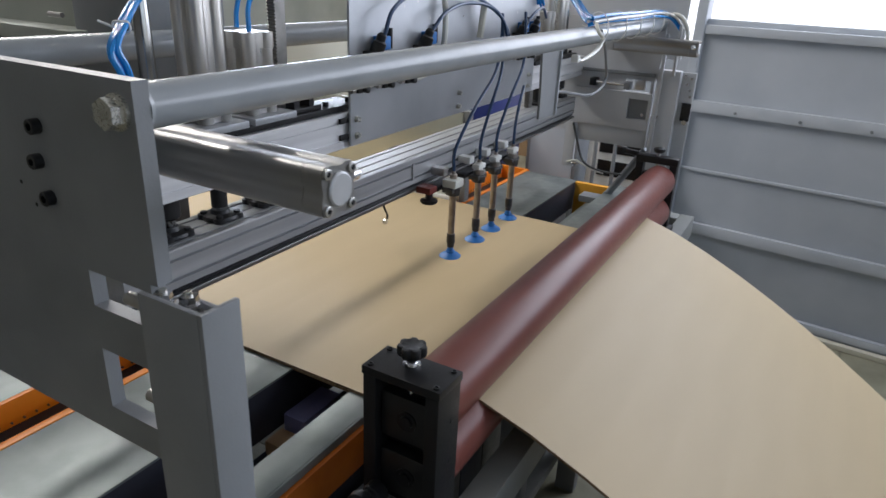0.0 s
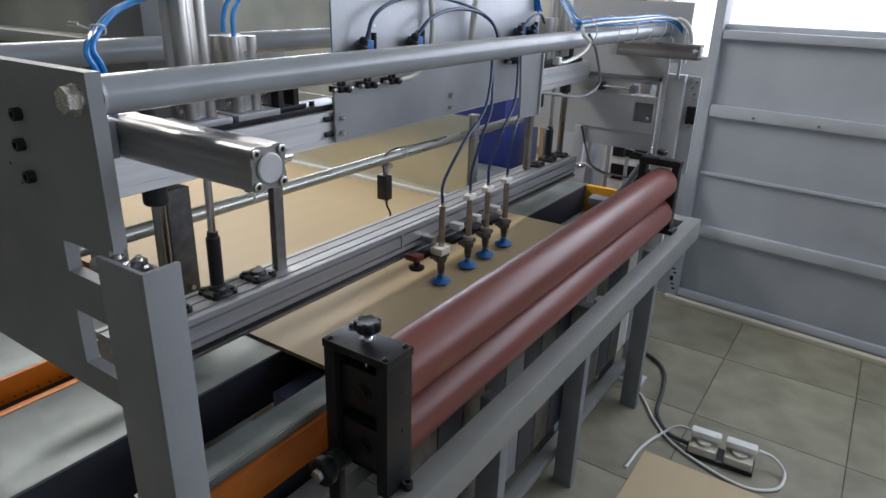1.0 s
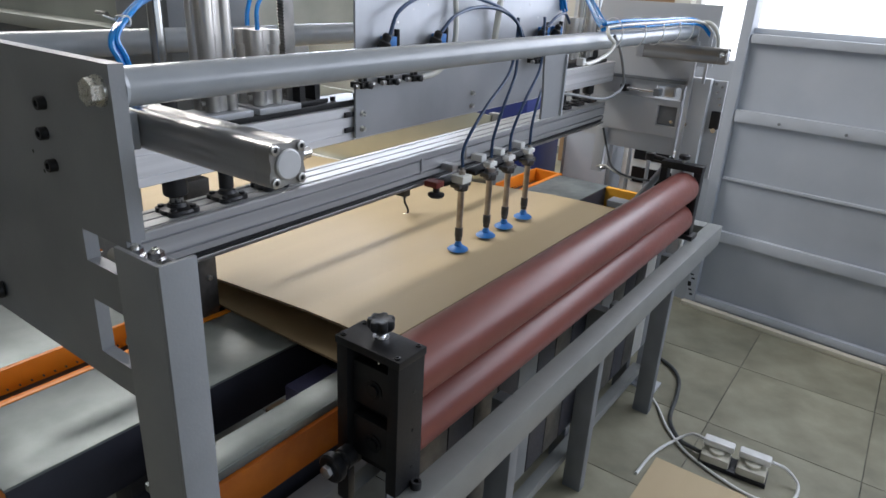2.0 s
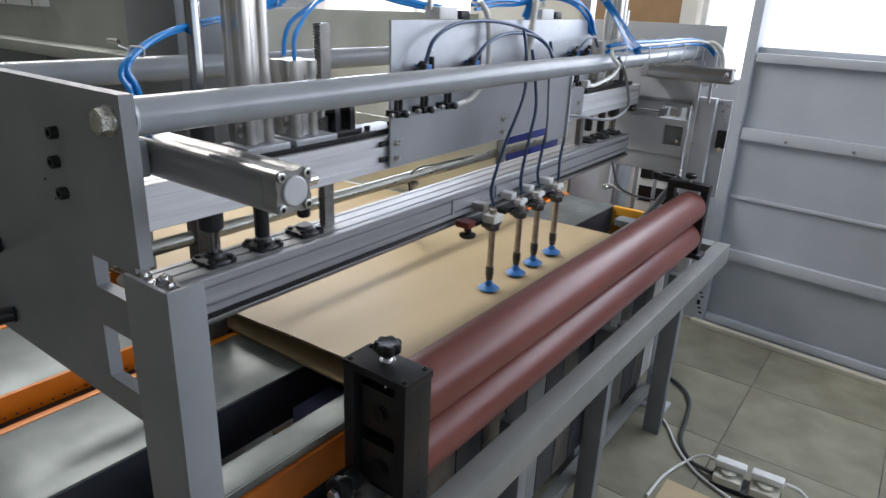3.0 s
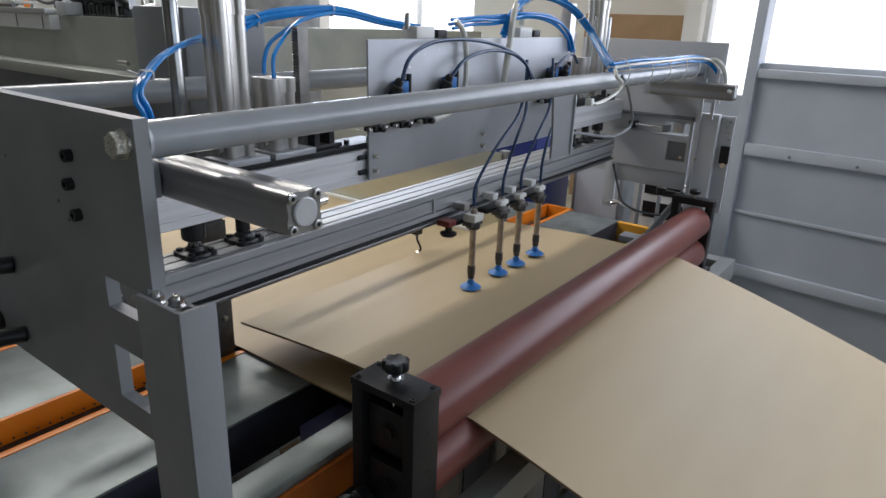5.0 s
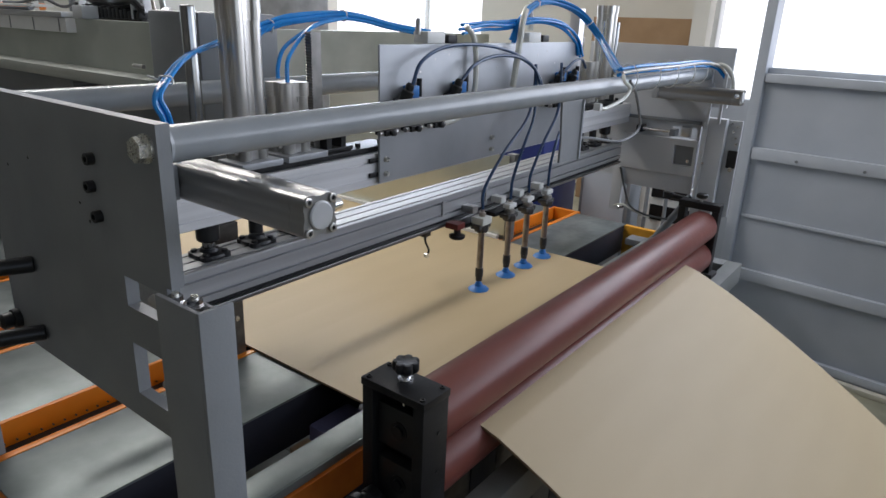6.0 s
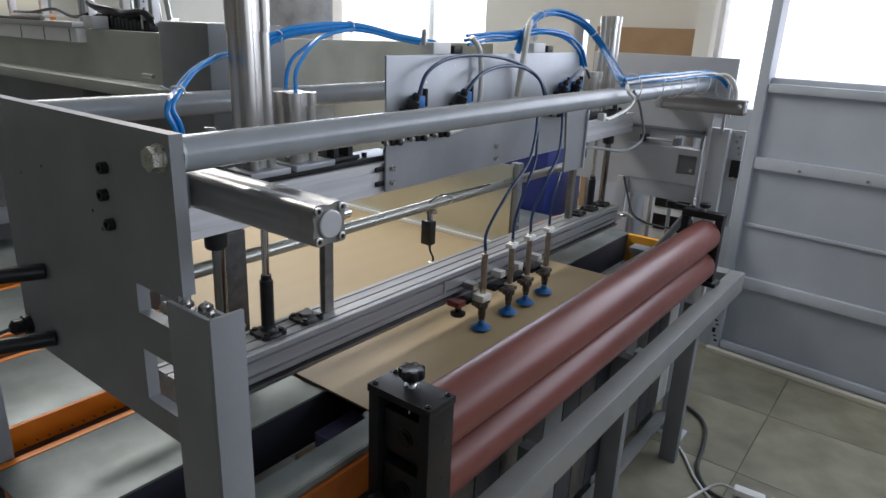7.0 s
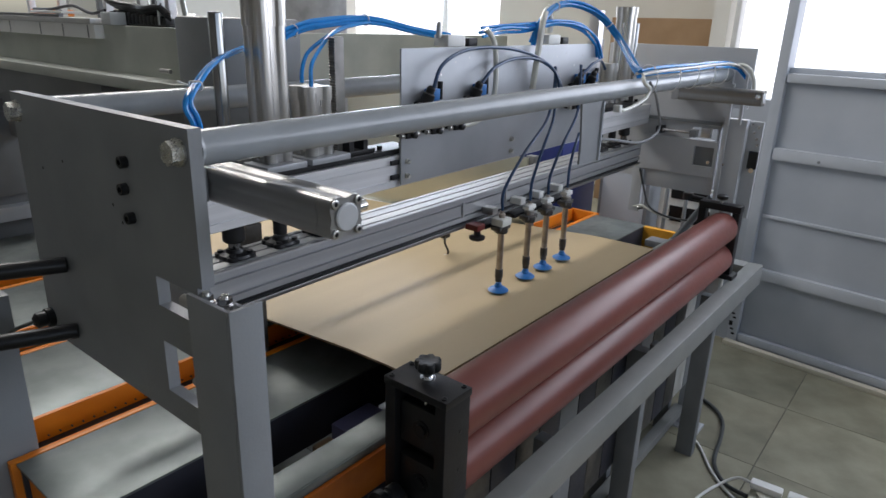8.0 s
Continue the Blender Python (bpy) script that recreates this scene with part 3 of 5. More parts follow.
def near_block():
    b = thing("bearing_block", (0.92, 0.58, 0.855), "black bearing block with a star knob on the frame rail", "bearing block", "bearing blocks")
    bm = box(0.884, 0.958, 0.507, 0.532, 0.855, 1.135, 0.0015)
    box(0.884, 0.958, 0.630, 0.656, 0.855, 1.135, 0.0015, bm)
    part("cheek", bm, BLACK, b)
    part("top_plate", box(0.882, 0.960, 0.505, 0.658, 1.136, 1.152, 0.0015), BLACK, b)
    part("back", box(0.925, 0.957, 0.5325, 0.6295, 0.856, 1.134, 0), BLACK, b)
    for z, hh in ((1.06, 0.045), (0.94, 0.045)):
        part("slide_block", box(0.898, 0.924, 0.534, 0.628, z - hh, z + hh, 0.003), PLASTIC, b)
        part("shaft_end", lathe((0.898, RY, z), (-1, 0, 0), [(0.019, 0), (0.019, 0.002), (0.012, 0.002), (0.012, 0.007)], 24), BLACK, b)
    part("spring_bolt", rod((0.911, RY, 1.108), (0.911, RY, 1.135), 0.004, 12), CHROME, b)
    for x in (0.892, 0.950):
        for y in (0.517, 0.646):
            part("cap_screw", capscrew((x, y, 1.1515), (0, 0, 1), 0.0055, 0.0035), BLACK, b)
    part("knob_stem", lathe((0.930, 0.588, 1.152), (0, 0, 1), [(0.0155, 0), (0.0155, 0.003), (0.009, 0.0035), (0.009, 0.016)], 24), CHROME, b, "bright threaded stem")
    own = bmesh.new()
    prof = [(0.010, 0.010), (0.015, 0.014), (0.0245, 0.021), (0.0262, 0.025), (0.0262, 0.036), (0.0245, 0.039), (0.020, 0.0400), (0.015, 0.0385), (0.0005, 0.0385)]
    seg = 56
    rings = []
    for r, hgt in prof:
        ring = []
        for i in range(seg):
            a = 2 * math.pi * i / seg
            w = 1 - 0.20 * (0.5 + 0.5 * math.cos(7 * a)) ** 2 * min(1, r / 0.024) ** 2
            ring.append(own.verts.new((0.930 + r * w * math.cos(a), 0.588 + r * w * math.sin(a), 1.152 + hgt)))
        rings.append(ring)
    for p, q in zip(rings, rings[1:]):
        for i in range(seg):
            own.faces.new((p[i], p[(i + 1) % seg], q[(i + 1) % seg], q[i]))
    own.faces.new(rings[0][::-1])
    own.faces.new(rings[-1])
    part("star_knob", own, PLASTIC, b, "black plastic star knob")
    for z in (0.90, 0.985, 1.07):
        part("grub_screw", rod((0.93, 0.5065, z), (0.93, 0.5055, z), 0.004, 10), PLASTIC, b)
    # chain tensioner below
    bm = lathe((0.8835, 0.622, 0.900), (-1, 0, 0), [(0.022, 0), (0.022, 0.022), (0.019, 0.024), (0.019, 0.030)], 24)
    lathe((0.8535, 0.630, 0.889), (-1, 0, 0), [(0.029, 0), (0.030, 0.003), (0.030, 0.016), (0.026, 0.019), (0.014, 0.019), (0.014, 0.022)], 28, bm)
    part("tensioner", bm, PLASTIC, b, "black chain tensioner wheel")
    part("tensioner_bolt", lathe((0.8315, 0.630, 0.889), (-1, 0, 0), [(0.013, 0), (0.013, 0.009), (0.008, 0.010)], 6), STEEL, b)
    part("tensioner_arm", box(0.8655, 0.8835, 0.610, 0.640, 0.80, 0.878, 0.003), PLASTIC, b)
    part("rail_screw", capscrew((0.934, 0.497, 0.8535), (0, 0, 1), 0.011, 0.016), PLASTIC, b)
    return b


def far_block():
    b = thing("bearing_block", (2.755, 0.60, 0.855), "black portal bearing block at the far roller end", "bearing block", "bearing blocks")
    part("top_bar", box(2.728, 2.778, 0.515, 0.677, 1.125, 1.152, 0.0015), BLACK, b)
    part("upright", box(2.730, 2.776, 0.517, 0.545, 0.872, 1.1245, 0.0015), BLACK, b)
    part("upright", box(2.730, 2.776, 0.648, 0.675, 0.872, 1.1245, 0.0015), BLACK, b)
    part("slide_block", box(2.737, 2.770, 0.5455, 0.6475, 0.873, 1.085, 0.002), PLASTIC, b)
    part("screw", rod((2.752, 0.597, 1.085), (2.752, 0.597, 1.165), 0.006, 12), STEEL, b)
    part("foot", box(2.715, 2.79, 0.500, 0.69, 0.8535, 0.8715, 0.0015), BLACK, b)
    part("star_knob", lathe((2.752, 0.597, 1.164), (0, 0, 1), [(0.012, 0), (0.022, 0.006), (0.022, 0.018), (0.016, 0.022)], 14), PLASTIC, b)
    return b


def roller_stand():
    s = thing("roller_stand", (1.9, 0.55, 0), "grey painted welded steel stand under the feed rollers", "machine stand")
    part("front_rail", box(0.60, 3.02, 0.455, 0.514, 0.765, 0.853, 0.004), STAND, s)
    part("end_rail", box(2.945, 3.02, 0.515, 0.90, 0.775, 0.853, 0.004), STAND, s)
    part("rear_rail", box(0.60, 2.944, 0.70, 0.76, 0.690, 0.745, 0.004), GREYD, s)
    for x in (0.66, 1.42, 2.085, 2.74):
        y = 0.565 if x == 2.085 else 0.535
        part("leg", box(x - 0.022, x + 0.022, y, y + 0.072, 0.0, 0.7645, 0.003), GREYD, s)
        part("bracket", box(x - 0.022, x + 0.022, 0.5145, y - 0.0005, 0.70, 0.80, 0.002), GREYD, s)
        part("rear_leg", box(x + 0.10, x + 0.14, 0.70, 0.76, 0.0, 0.6895, 0.003), GREYD, s)
    part("low_brace", box(0.60, 2.9, 0.648, 0.692, 0.09, 0.13, 0.003), STAND, s)
    part("low_brace", box(0.60, 2.9, 0.94, 0.98, 0.09, 0.13, 0.003), GREYD, s)
    # dark tones put the shadow behind the rail into the slats' colour
    for i in range(16):
        x = 1.02 + i * 0.118
        part("apron_slat", box(x, x + 0.112, 0.640, 0.646, 0.28, 0.865, 0.001), WHITE if i == 14 else GREYD if i % 5 == 0 else RACK if i % 2 else DARK, s)
    return s


# ---- chain beds under the stack ----
def chain_beds():
    def bed(y0, y1, x0, x1, label):
        b = thing("chain_bed", ((x0 + x1) / 2, (y0 + y1) / 2, 0.72), label, "conveyor bed", "chain beds")
        part("top_sheet", box(x0, x1, y0, y1, 0.878, 0.885, 0.0015), GALV, b, "mottled galvanised top sheet")
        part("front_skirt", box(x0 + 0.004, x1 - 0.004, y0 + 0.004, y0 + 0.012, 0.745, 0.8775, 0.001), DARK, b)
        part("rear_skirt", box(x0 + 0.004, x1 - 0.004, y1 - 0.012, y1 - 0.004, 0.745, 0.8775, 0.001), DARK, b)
        part("end_skirt", box(x0 + 0.013, x0 + 0.021, y0 + 0.013, y1 - 0.013, 0.745, 0.8775, 0.001), ORANGE, b)
        part("end_skirt", box(x1 - 0.021, x1 - 0.013, y0 + 0.013, y1 - 0.013, 0.745, 0.8775, 0.001), ORANGE, b)
        for x in (x0 + 0.3, (x0 + x1) / 2, x1 - 0.3):
            part("pedestal", box(x - 0.04, x + 0.04, (y0 + y1) / 2 - 0.04, (y0 + y1) / 2 + 0.04, 0.0, 0.77, 0.002), DARK, b)
        return b

    bed(1.036, 1.298, 0.435, 3.13, "galvanised chain bed with a dark skirt")
    bed(1.455, 1.80, 0.435, 3.13, "galvanised chain bed with a dark skirt")
    bed(1.98, 2.35, 0.435, 3.13, "galvanised chain bed with a dark skirt")
    bed(2.53, 2.95, 0.435, 3.13, "galvanised chain bed with a dark skirt")
    s = thing("front_bed_bar", (1.9, 0.83, 0.70), "galvanised bar with an orange flank in front of the chain beds", "conveyor bed")
    part("top_sheet", box(0.60, 3.17, 0.790, 0.866, 0.868, 0.885, 0.002), GALV, s)
    part("front_lip", box(0.60, 3.17, 0.786, 0.7895, 0.864, 0.884, 0.0008), GALV, s)
    part("flank", box(0.60, 3.17, 0.7765, 0.7895, 0.770, 0.863, 0.002), FLANK, s, "orange painted flank with its shadow in the colour")
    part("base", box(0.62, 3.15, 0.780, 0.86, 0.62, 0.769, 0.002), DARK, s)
    for x in (0.8, 1.9, 3.0):
        part("pedestal", box(x - 0.03, x + 0.03, 0.79, 0.85, 0.0, 0.6195, 0.002), DARK, s)
    # inner floor: near half dark, far half galvanised
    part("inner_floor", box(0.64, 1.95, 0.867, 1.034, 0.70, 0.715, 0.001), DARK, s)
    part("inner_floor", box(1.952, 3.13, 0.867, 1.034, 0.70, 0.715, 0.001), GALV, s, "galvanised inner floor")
    part("end_plate", box(3.105, 3.135, 0.868, 1.033, 0.7155, 0.883, 0.002), YELLOW, s, "yellow painted end plate")
    part("divider", box(2.60, 3.10, 0.93, 0.96, 0.7155, 0.80, 0.002), GALV, s)
    part("motor_cover", box(1.07, 1.21, 0.966, 1.031, 0.7155, 0.785, 0.006), VIOLET, s, "violet grey cover")
    part("motor_bracket", box(1.0, 1.058, 0.965, 1.025, 0.7155, 0.755, 0.004), CARTON, s, "rusty brown bracket")

    def channel(y0, y1):
        c = thing("chain_channel", (1.8, (y0 + y1) / 2, 0.74), "orange painted chain channel between the beds", "conveyor channel", "chain channels")
        part("near_lip", box(0.425, 3.145, y0, y0 + 0.020, 0.76, 0.8865, 0.002), ORANGE, c)
        part("far_wall", box(0.495, 3.145, y1 - 0.012, y1, 0.76, 0.8865, 0.002), ORANGE, c)
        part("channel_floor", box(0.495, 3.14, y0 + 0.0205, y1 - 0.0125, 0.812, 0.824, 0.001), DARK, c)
        part("end_bar", box(3.146, 3.166, y0, y1, 0.76, 0.8865, 0.002), ORANGE, c)
        bm = bmesh.new()
        for i in range(134):
            x = 0.52 + 0.019 * i
            for y in (y0 + 0.050, y0 + 0.072):
                m = Matrix.LocRotScale((x, y + 0.002 * (i % 2), 0.832), None, (0.016, 0.004, 0.013))
                bmesh.ops.create_cube(bm, size=1, matrix=m)
            rod((x + 0.0095, y0 + 0.046, 0.832), (x + 0.0095, y0 + 0.078, 0.832), 0.0045, 6, bm)
        part("chain", bm, STEEL, c, "oily steel roller chain")
        bm = bmesh.new()
        for i in range(98):
            x = 0.52 + i * 0.0265
            rod((x, y1 - 0.0125, 0.834), (x, y1 - 0.017, 0.834), 0.0024, 6, bm)
        tagged(part("pin_row", bm, RACK, c), "row of dark oily pins", kind="stuff")
        return c

    channel(1.2995, 1.4535)
    channel(1.8015, 1.9785)
    channel(2.3515, 2.5285)


# ---- guides behind the press beam ----
def guides():
    def guide(x0, x1, y0, y1, label):
        g = thing("side_guide", ((x0 + x1) / 2, y0, 0.887), label, "sheet guide", "side guides")
        part("plate", box(x0, x1, y0, y1, 0.888, 1.262, 0.001), GUIDE, g)
        return g

    far = guide(2.475, 2.481, 1.335, 2.62, "satin steel side guide plate against the board edge")
    # strip added to draw the bright line along the board edge
    part("edge_strip", box(2.452, 2.474, 1.36, 2.60, 0.8865, 0.907, 0.001), BRIGHT, far, "near-white strip for the bright line at the board edge")
    part("upright", box(2.482, 2.52, 1.31, 1.35, 0.8865, 1.27, 0.002), GREY, far)
    for z in (1.0, 1.16):
        part("screw", rod((2.500, 1.309, z), (2.500, 1.302, z), 0.006, 10), ZINC, far)
    near = guide(1.098, 1.104, 1.335, 1.43, "short steel side guide beside the near board edge")
    part("upright", box(1.030, 1.097, 1.318, 1.36, 0.8865, 1.27, 0.002), RACK, near)
    part("screw", rod((1.07, 1.317, 1.0), (1.07, 1.308, 1.0), 0.007, 10), ZINC, near)
    t = tie_tube(0.60, 2.95, 1.345, 1.178, 1.190, 0.019, "bare steel tube that carries the board sensor", STEELT)
    s = thing("board_sensor", (1.92, 1.345, 1.15), "small black board sensor clamped to the steel tube", "sensor")
    part("clamp", box(1.912, 1.938, 1.322, 1.368, 1.152, 1.166, 0.002), STEEL, s)
    part("stem", box(1.922, 1.934, 1.338, 1.352, 1.02, 1.152, 0.001), STEEL, s)
    part("body", box(1.888, 1.921, 1.312, 1.356, 1.040, 1.130, 0.003), PLASTIC, s, "black sensor body")
    part("lever", sweep([(1.905, 1.325, 1.046), (1.90, 1.32, 1.02), (1.918, 1.318, 0.985), (1.912, 1.318, 0.968)], 0.004), PLASTIC, s)
    part("lever_wheel", rod((1.905, 1.312, 0.966), (1.905, 1.324, 0.966), 0.009, 14), ZINC, s)
    part("cable", sweep([(1.91, 1.34, 1.126), (1.90, 1.335, 1.19), (1.95, 1.33, 1.215), (2.05, 1.335, 1.21), (2.3, 1.335, 1.206)], 0.0035), CABLE, s)
    for x in (2.03, 1.31):
        part("cable_tie", tie((x, 1.345, 1.188), (1, 0, 0), 0.021, 0.023), WHITE, s)


# ---- carriage with press beam and suction cups ----
CUPS = (1.683, 1.841, 1.954, 2.085)
CY = 0.935


def flange(x, y, z, parent):
    """A black cast flange with three clamp lugs and screws."""
    bm = lathe((x, y, z), (0, 0, 1), [(0.034, 0), (0.036, 0.004), (0.034, 0.009), (0.020, 0.012), (0.017, 0.019), (0.010, 0.019)], 28)
    for i in range(4):
        a = math.pi / 4 + i * math.pi / 2
        px, py = x + 0.031 * math.cos(a), y + 0.031 * math.sin(a)
        lathe((px, py, z), (0, 0, 1), [(0.012, 0), (0.012, 0.009), (0.0065, 0.0095), (0.0065, 0.0145), (0.003, 0.0145)], 14, bm)
    return part("flange", bm, PLASTIC, parent, "black cast flange")


def lift_cylinder(x, y, z0, z1, half, carriage):
    """A square drawn barrel with round corner columns and sunken sides."""
    g = half * 0.42

    def column(h, lo_z, hi_z):
        pts = []
        for i in range(4):
            a = i * math.pi / 2
            corner = [(h - g + g * math.cos(w), h - g + g * math.sin(w)) for w in (math.radians(-62 + 16.5 * k) for k in range(14))]
            for u, v in [(h * 0.76, -0.14 * h), (h * 0.76, 0.14 * h), *corner]:
                pts.append((x + u * math.cos(a) - v * math.sin(a), y + u * math.sin(a) + v * math.cos(a)))
        own = bmesh.new()
        lo = [own.verts.new((u, v, lo_z)) for u, v in pts]
        hi = [own.verts.new((u, v, hi_z)) for u, v in pts]
        n = len(pts)
        for i in range(n):
            own.faces.new((lo[i], lo[(i + 1) % n], hi[(i + 1) % n], hi[i]))
        own.faces.new(lo[::-1])
        own.faces.new(hi)
        return own

    seam = z1 - 0.205 if z1 > 1.9 else z1 - 0.03
    c = part("lift_cylinder", column(half, z0 + 0.0483, seam), LIFT, carriage, "bright upright air cylinder", smooth=22)
    part("head_cap", column(half * 1.05, seam + 0.0003, z1), LIFT, c, smooth=22)
    part("foot_cap", column(half * 1.03, z0, z0 + 0.048), BARREL, c, "darker foot cap", smooth=22)
    for dz in (0.016, 0.036):
        part("air_port", rod((x - half - 0.010, y - 0.4 * half, z0 + dz), (x - half * 0.8, y - 0.4 * half, z0 + dz), 0.0055, 10), STEEL, c)
    return c


def build_carriage():
    c = thing("feed_carriage", (1.0, 1.0, 1.40), "aluminium feed carriage with lift cylinders, valve plate and hoses", "machine carriage")
    part("upper_beam", prism(slotted(1.008, 1.098, 1.386, 1.468, 2, 2, 0.005, 0.004), 0.60, 2.93), MILLED, c, "slotted aluminium profile beam")
    for x0, x1 in ((0.80, 1.375), (2.42, 2.86)):
        part("base_strip", box(x0, x1, 1.018, 1.10, 1.469, 1.483, 0.002), BLACK, c, "black steel base strip")
    for x0, x1 in ((0.90, 1.005), (1.02, 1.135)):
        part("mount_pad", box(x0, x1, 1.006, 1.09, 1.4835, 1.497, 0.002), ALUM, c)
    lift_cylinder(0.953, 1.06, 1.498, 1.98, 0.034, c)
    lift_cylinder(1.068, 1.06, 1.498, 1.650, 0.036, c)
    lift_cylinder(2.70, 1.06, 1.498, 1.86, 0.034, c)
    lift_cylinder(2.56, 1.06, 1.498, 1.65, 0.036, c)
    for x in (0.842, 2.80):
        part("guide_bush", lathe((x, 1.06, 1.340), (0, 0, 1), [(0.021, 0), (0.024, 0.004), (0.024, 0.05), (0.022, 0.052), (0.022, 0.205), (0.014, 0.205)], 24), PLASTIC, c, "black guide bush")
    for x in (1.078, 2.56):
        part("bumper", lathe((x, 1.06, 1.310), (0, 0, 1), [(0.013, 0), (0.0150, 0.004), (0.0150, 0.0815)], 20), PLASTIC, c, "black rubber bumper")
    # clevis beside the cylinders
    bm = box(1.135, 1.235, 1.025, 1.085, 1.4835, 1.494, 0.002)
    for x in (1.150, 1.196):
        rod((x, 1.055, 1.535), (x + 0.015, 1.055, 1.535), 0.029, 28, bm)
        box(x, x + 0.015, 1.026, 1.084, 1.494, 1.535, 0, bm)
    cl = part("clevis", bm, PLASTIC, c, "black clevis bracket")
    part("pin", rod((1.132, 1.055, 1.535), (1.216, 1.055, 1.535), 0.010, 16), CHROME, cl)
    part("pin_nut", rod((1.126, 1.055, 1.535), (1.1355, 1.055, 1.535), 0.014, 6), STEEL, cl)
    part("cross_shaft", rod((1.2165, 1.085, 1.545), (2.48, 1.085, 1.545), 0.008, 16), CHROME, c, "polished cross shaft")
    for x in (1.265, 1.345, 2.45, 2.84):
        part("strip_screw", rod((x, 1.04, 1.483), (x, 1.04, 1.493), 0.007, 12), PLASTIC, c)
    # valve plate
    plate = part("valve_plate", box(1.297, 2.345, 0.995, 1.001, 1.393, 1.728, 0.001), ALUM, c, "satin aluminium valve plate")
    for x in (1.318, 1.80, 2.30):
        for z in (1.415, 1.452):
            part("bolt", hexbolt((x, 0.995, z), (0, -1, 0), 0.011, 0.006), ZINC, plate)
    for z in (1.415, 1.452):
        part("slot_nut", box(1.269, 1.297, 1.001, 1.0075, z - 0.006, z + 0.006, 0.001), BLACK, plate)
    for i in range(14):
        x, z = 1.45 + 0.06 * i, (1.66, 1.69, 1.70)[i % 3]
        part("small_hole", rod((x, 0.9945, z), (x, 0.9952, z), 0.003, 10), WHITE if i % 4 == 0 else STEEL, plate)
    for x in (1.36, 1.565, 2.155, 2.25):
        bm = lathe((x, 0.972, 1.590), (0.25, -0.25, 1), [(0.014, 0), (0.016, 0.006), (0.016, 0.03), (0.011, 0.034), (0.011, 0.046), (0.006, 0.052)], 12)
        box(x - 0.018, x + 0.014, 0.965, 0.9945, 1.575, 1.600, 0.003, bm)
        part("plug", bm, PLASTIC, plate, "black cable plug")
        part("coil", box(x + 0.022, x + 0.052, 0.965, 0.9945, 1.60, 1.63, 0.003), CUPB, plate, "blue valve coil")
        part("nipple", rod((x + 0.075, 0.985, 1.60), (x + 0.075, 0.985, 1.645), 0.007, 12), BLACK, plate)
    for k, x in enumerate((1.277, 1.373, 1.468, 2.12, 2.2)):
        bm = box(x, x + 0.04, 0.955, 0.9945, 1.518, 1.533, 0.003)
        rod((x + 0.010, 0.97, 1.533), (x + 0.010, 0.97, 1.566), 0.005, 10, bm)
        rod((x + 0.026, 0.97, 1.533), (x + 0.026, 0.97, 1.560), 0.005, 10, bm)
        lathe((x + 0.02, 0.955, 1.526), (0, -1, 0), [(0.008, 0), (0.008, 0.010), (0.005, 0.012)], 12, bm)
        part("flow_valve", bm, PLASTIC, plate, "black flow valve")
        part("union", rod((x - 0.012, 0.968, 1.524), (x, 0.968, 1.524), 0.006, 12), STEEL, plate)
        part("union", rod((x + 0.040, 0.968, 1.524), (x + 0.053, 0.968, 1.524), 0.006, 12), STEEL, plate)
    for x in (1.485, 2.0):
        part("valve_block", box(x, x + 0.075, 1.0015, 1.05, 1.7285, 1.758, 0.003), WHITE, plate, "white valve block")
        part("block_fitting", lathe((x - 0.004, 1.03, 1.75), (0, 0, 1), [(0.008, 0), (0.008, 0.03), (0.005, 0.04)], 12), STEEL, plate)
        part("block_foot", box(x + 0.09, x + 0.13, 1.0015, 1.06, 1.7285, 1.75, 0.003), BLACK, plate)
    # hoses that stay with the carriage
    def hose(pts, r=0.0042, mat=BLUE, label=""):
        part("air_hose", sweep(pts, r), mat, c, label)

    hose([(1.372, 0.955, 1.635), (1.40, 0.95, 1.69), (1.50, 0.955, 1.722), (1.66, 0.96, 1.726), (1.82, 0.955, 1.705), (1.93, 0.94, 1.66), (1.965, 0.93, 1.60), (1.96, 0.93, 1.55)], 0.0048, NAVY)
    hose([(1.578, 0.955, 1.635), (1.63, 0.95, 1.675), (1.74, 0.955, 1.695), (1.86, 0.95, 1.688), (1.945, 0.94, 1.65), (1.975, 0.93, 1.60), (1.97, 0.93, 1.55)], 0.0048, NAVY)
    hose([(2.168, 0.955, 1.635), (2.22, 0.95, 1.665), (2.30, 0.96, 1.672), (2.36, 0.97, 1.64)], 0.0048, NAVY)
    hose([(1.63, 0.985, 1.775), (1.66, 0.978, 1.74), (1.668, 0.972, 1.66), (1.652, 0.968, 1.585), (1.59, 0.968, 1.535), (1.521, 0.968, 1.524)], 0.0075, HOSEW, "milky white air hose")
    hose([(1.875, 0.975, 1.60), (1.885, 0.97, 1.70), (1.92, 0.98, 1.80), (1.98, 1.0, 1.832), (2.03, 1.02, 1.80), (2.04, 1.025, 1.765)], 0.010, HOSEW, "milky white air hose")
    rnd = random.Random(7)

    def bundle(pts, n, spread, r=0.0045):
        for i in range(n):
            a = 2 * math.pi * i / n
            off = Vector((0, math.cos(a), math.sin(a))) * spread
            jit = [Vector(p) + off + Vector((0, rnd.uniform(-1, 1), rnd.uniform(-1, 1))) * spread * 0.4 for p in pts]
            hose(jit, r, BLUE)

    bundle([(0.977, 1.135, 1.736), (1.073, 1.15, 1.758), (1.161, 1.145, 1.777), (1.32, 1.13, 1.790), (1.46, 1.10, 1.768), (1.56, 1.06, 1.752)], 6, 0.008)
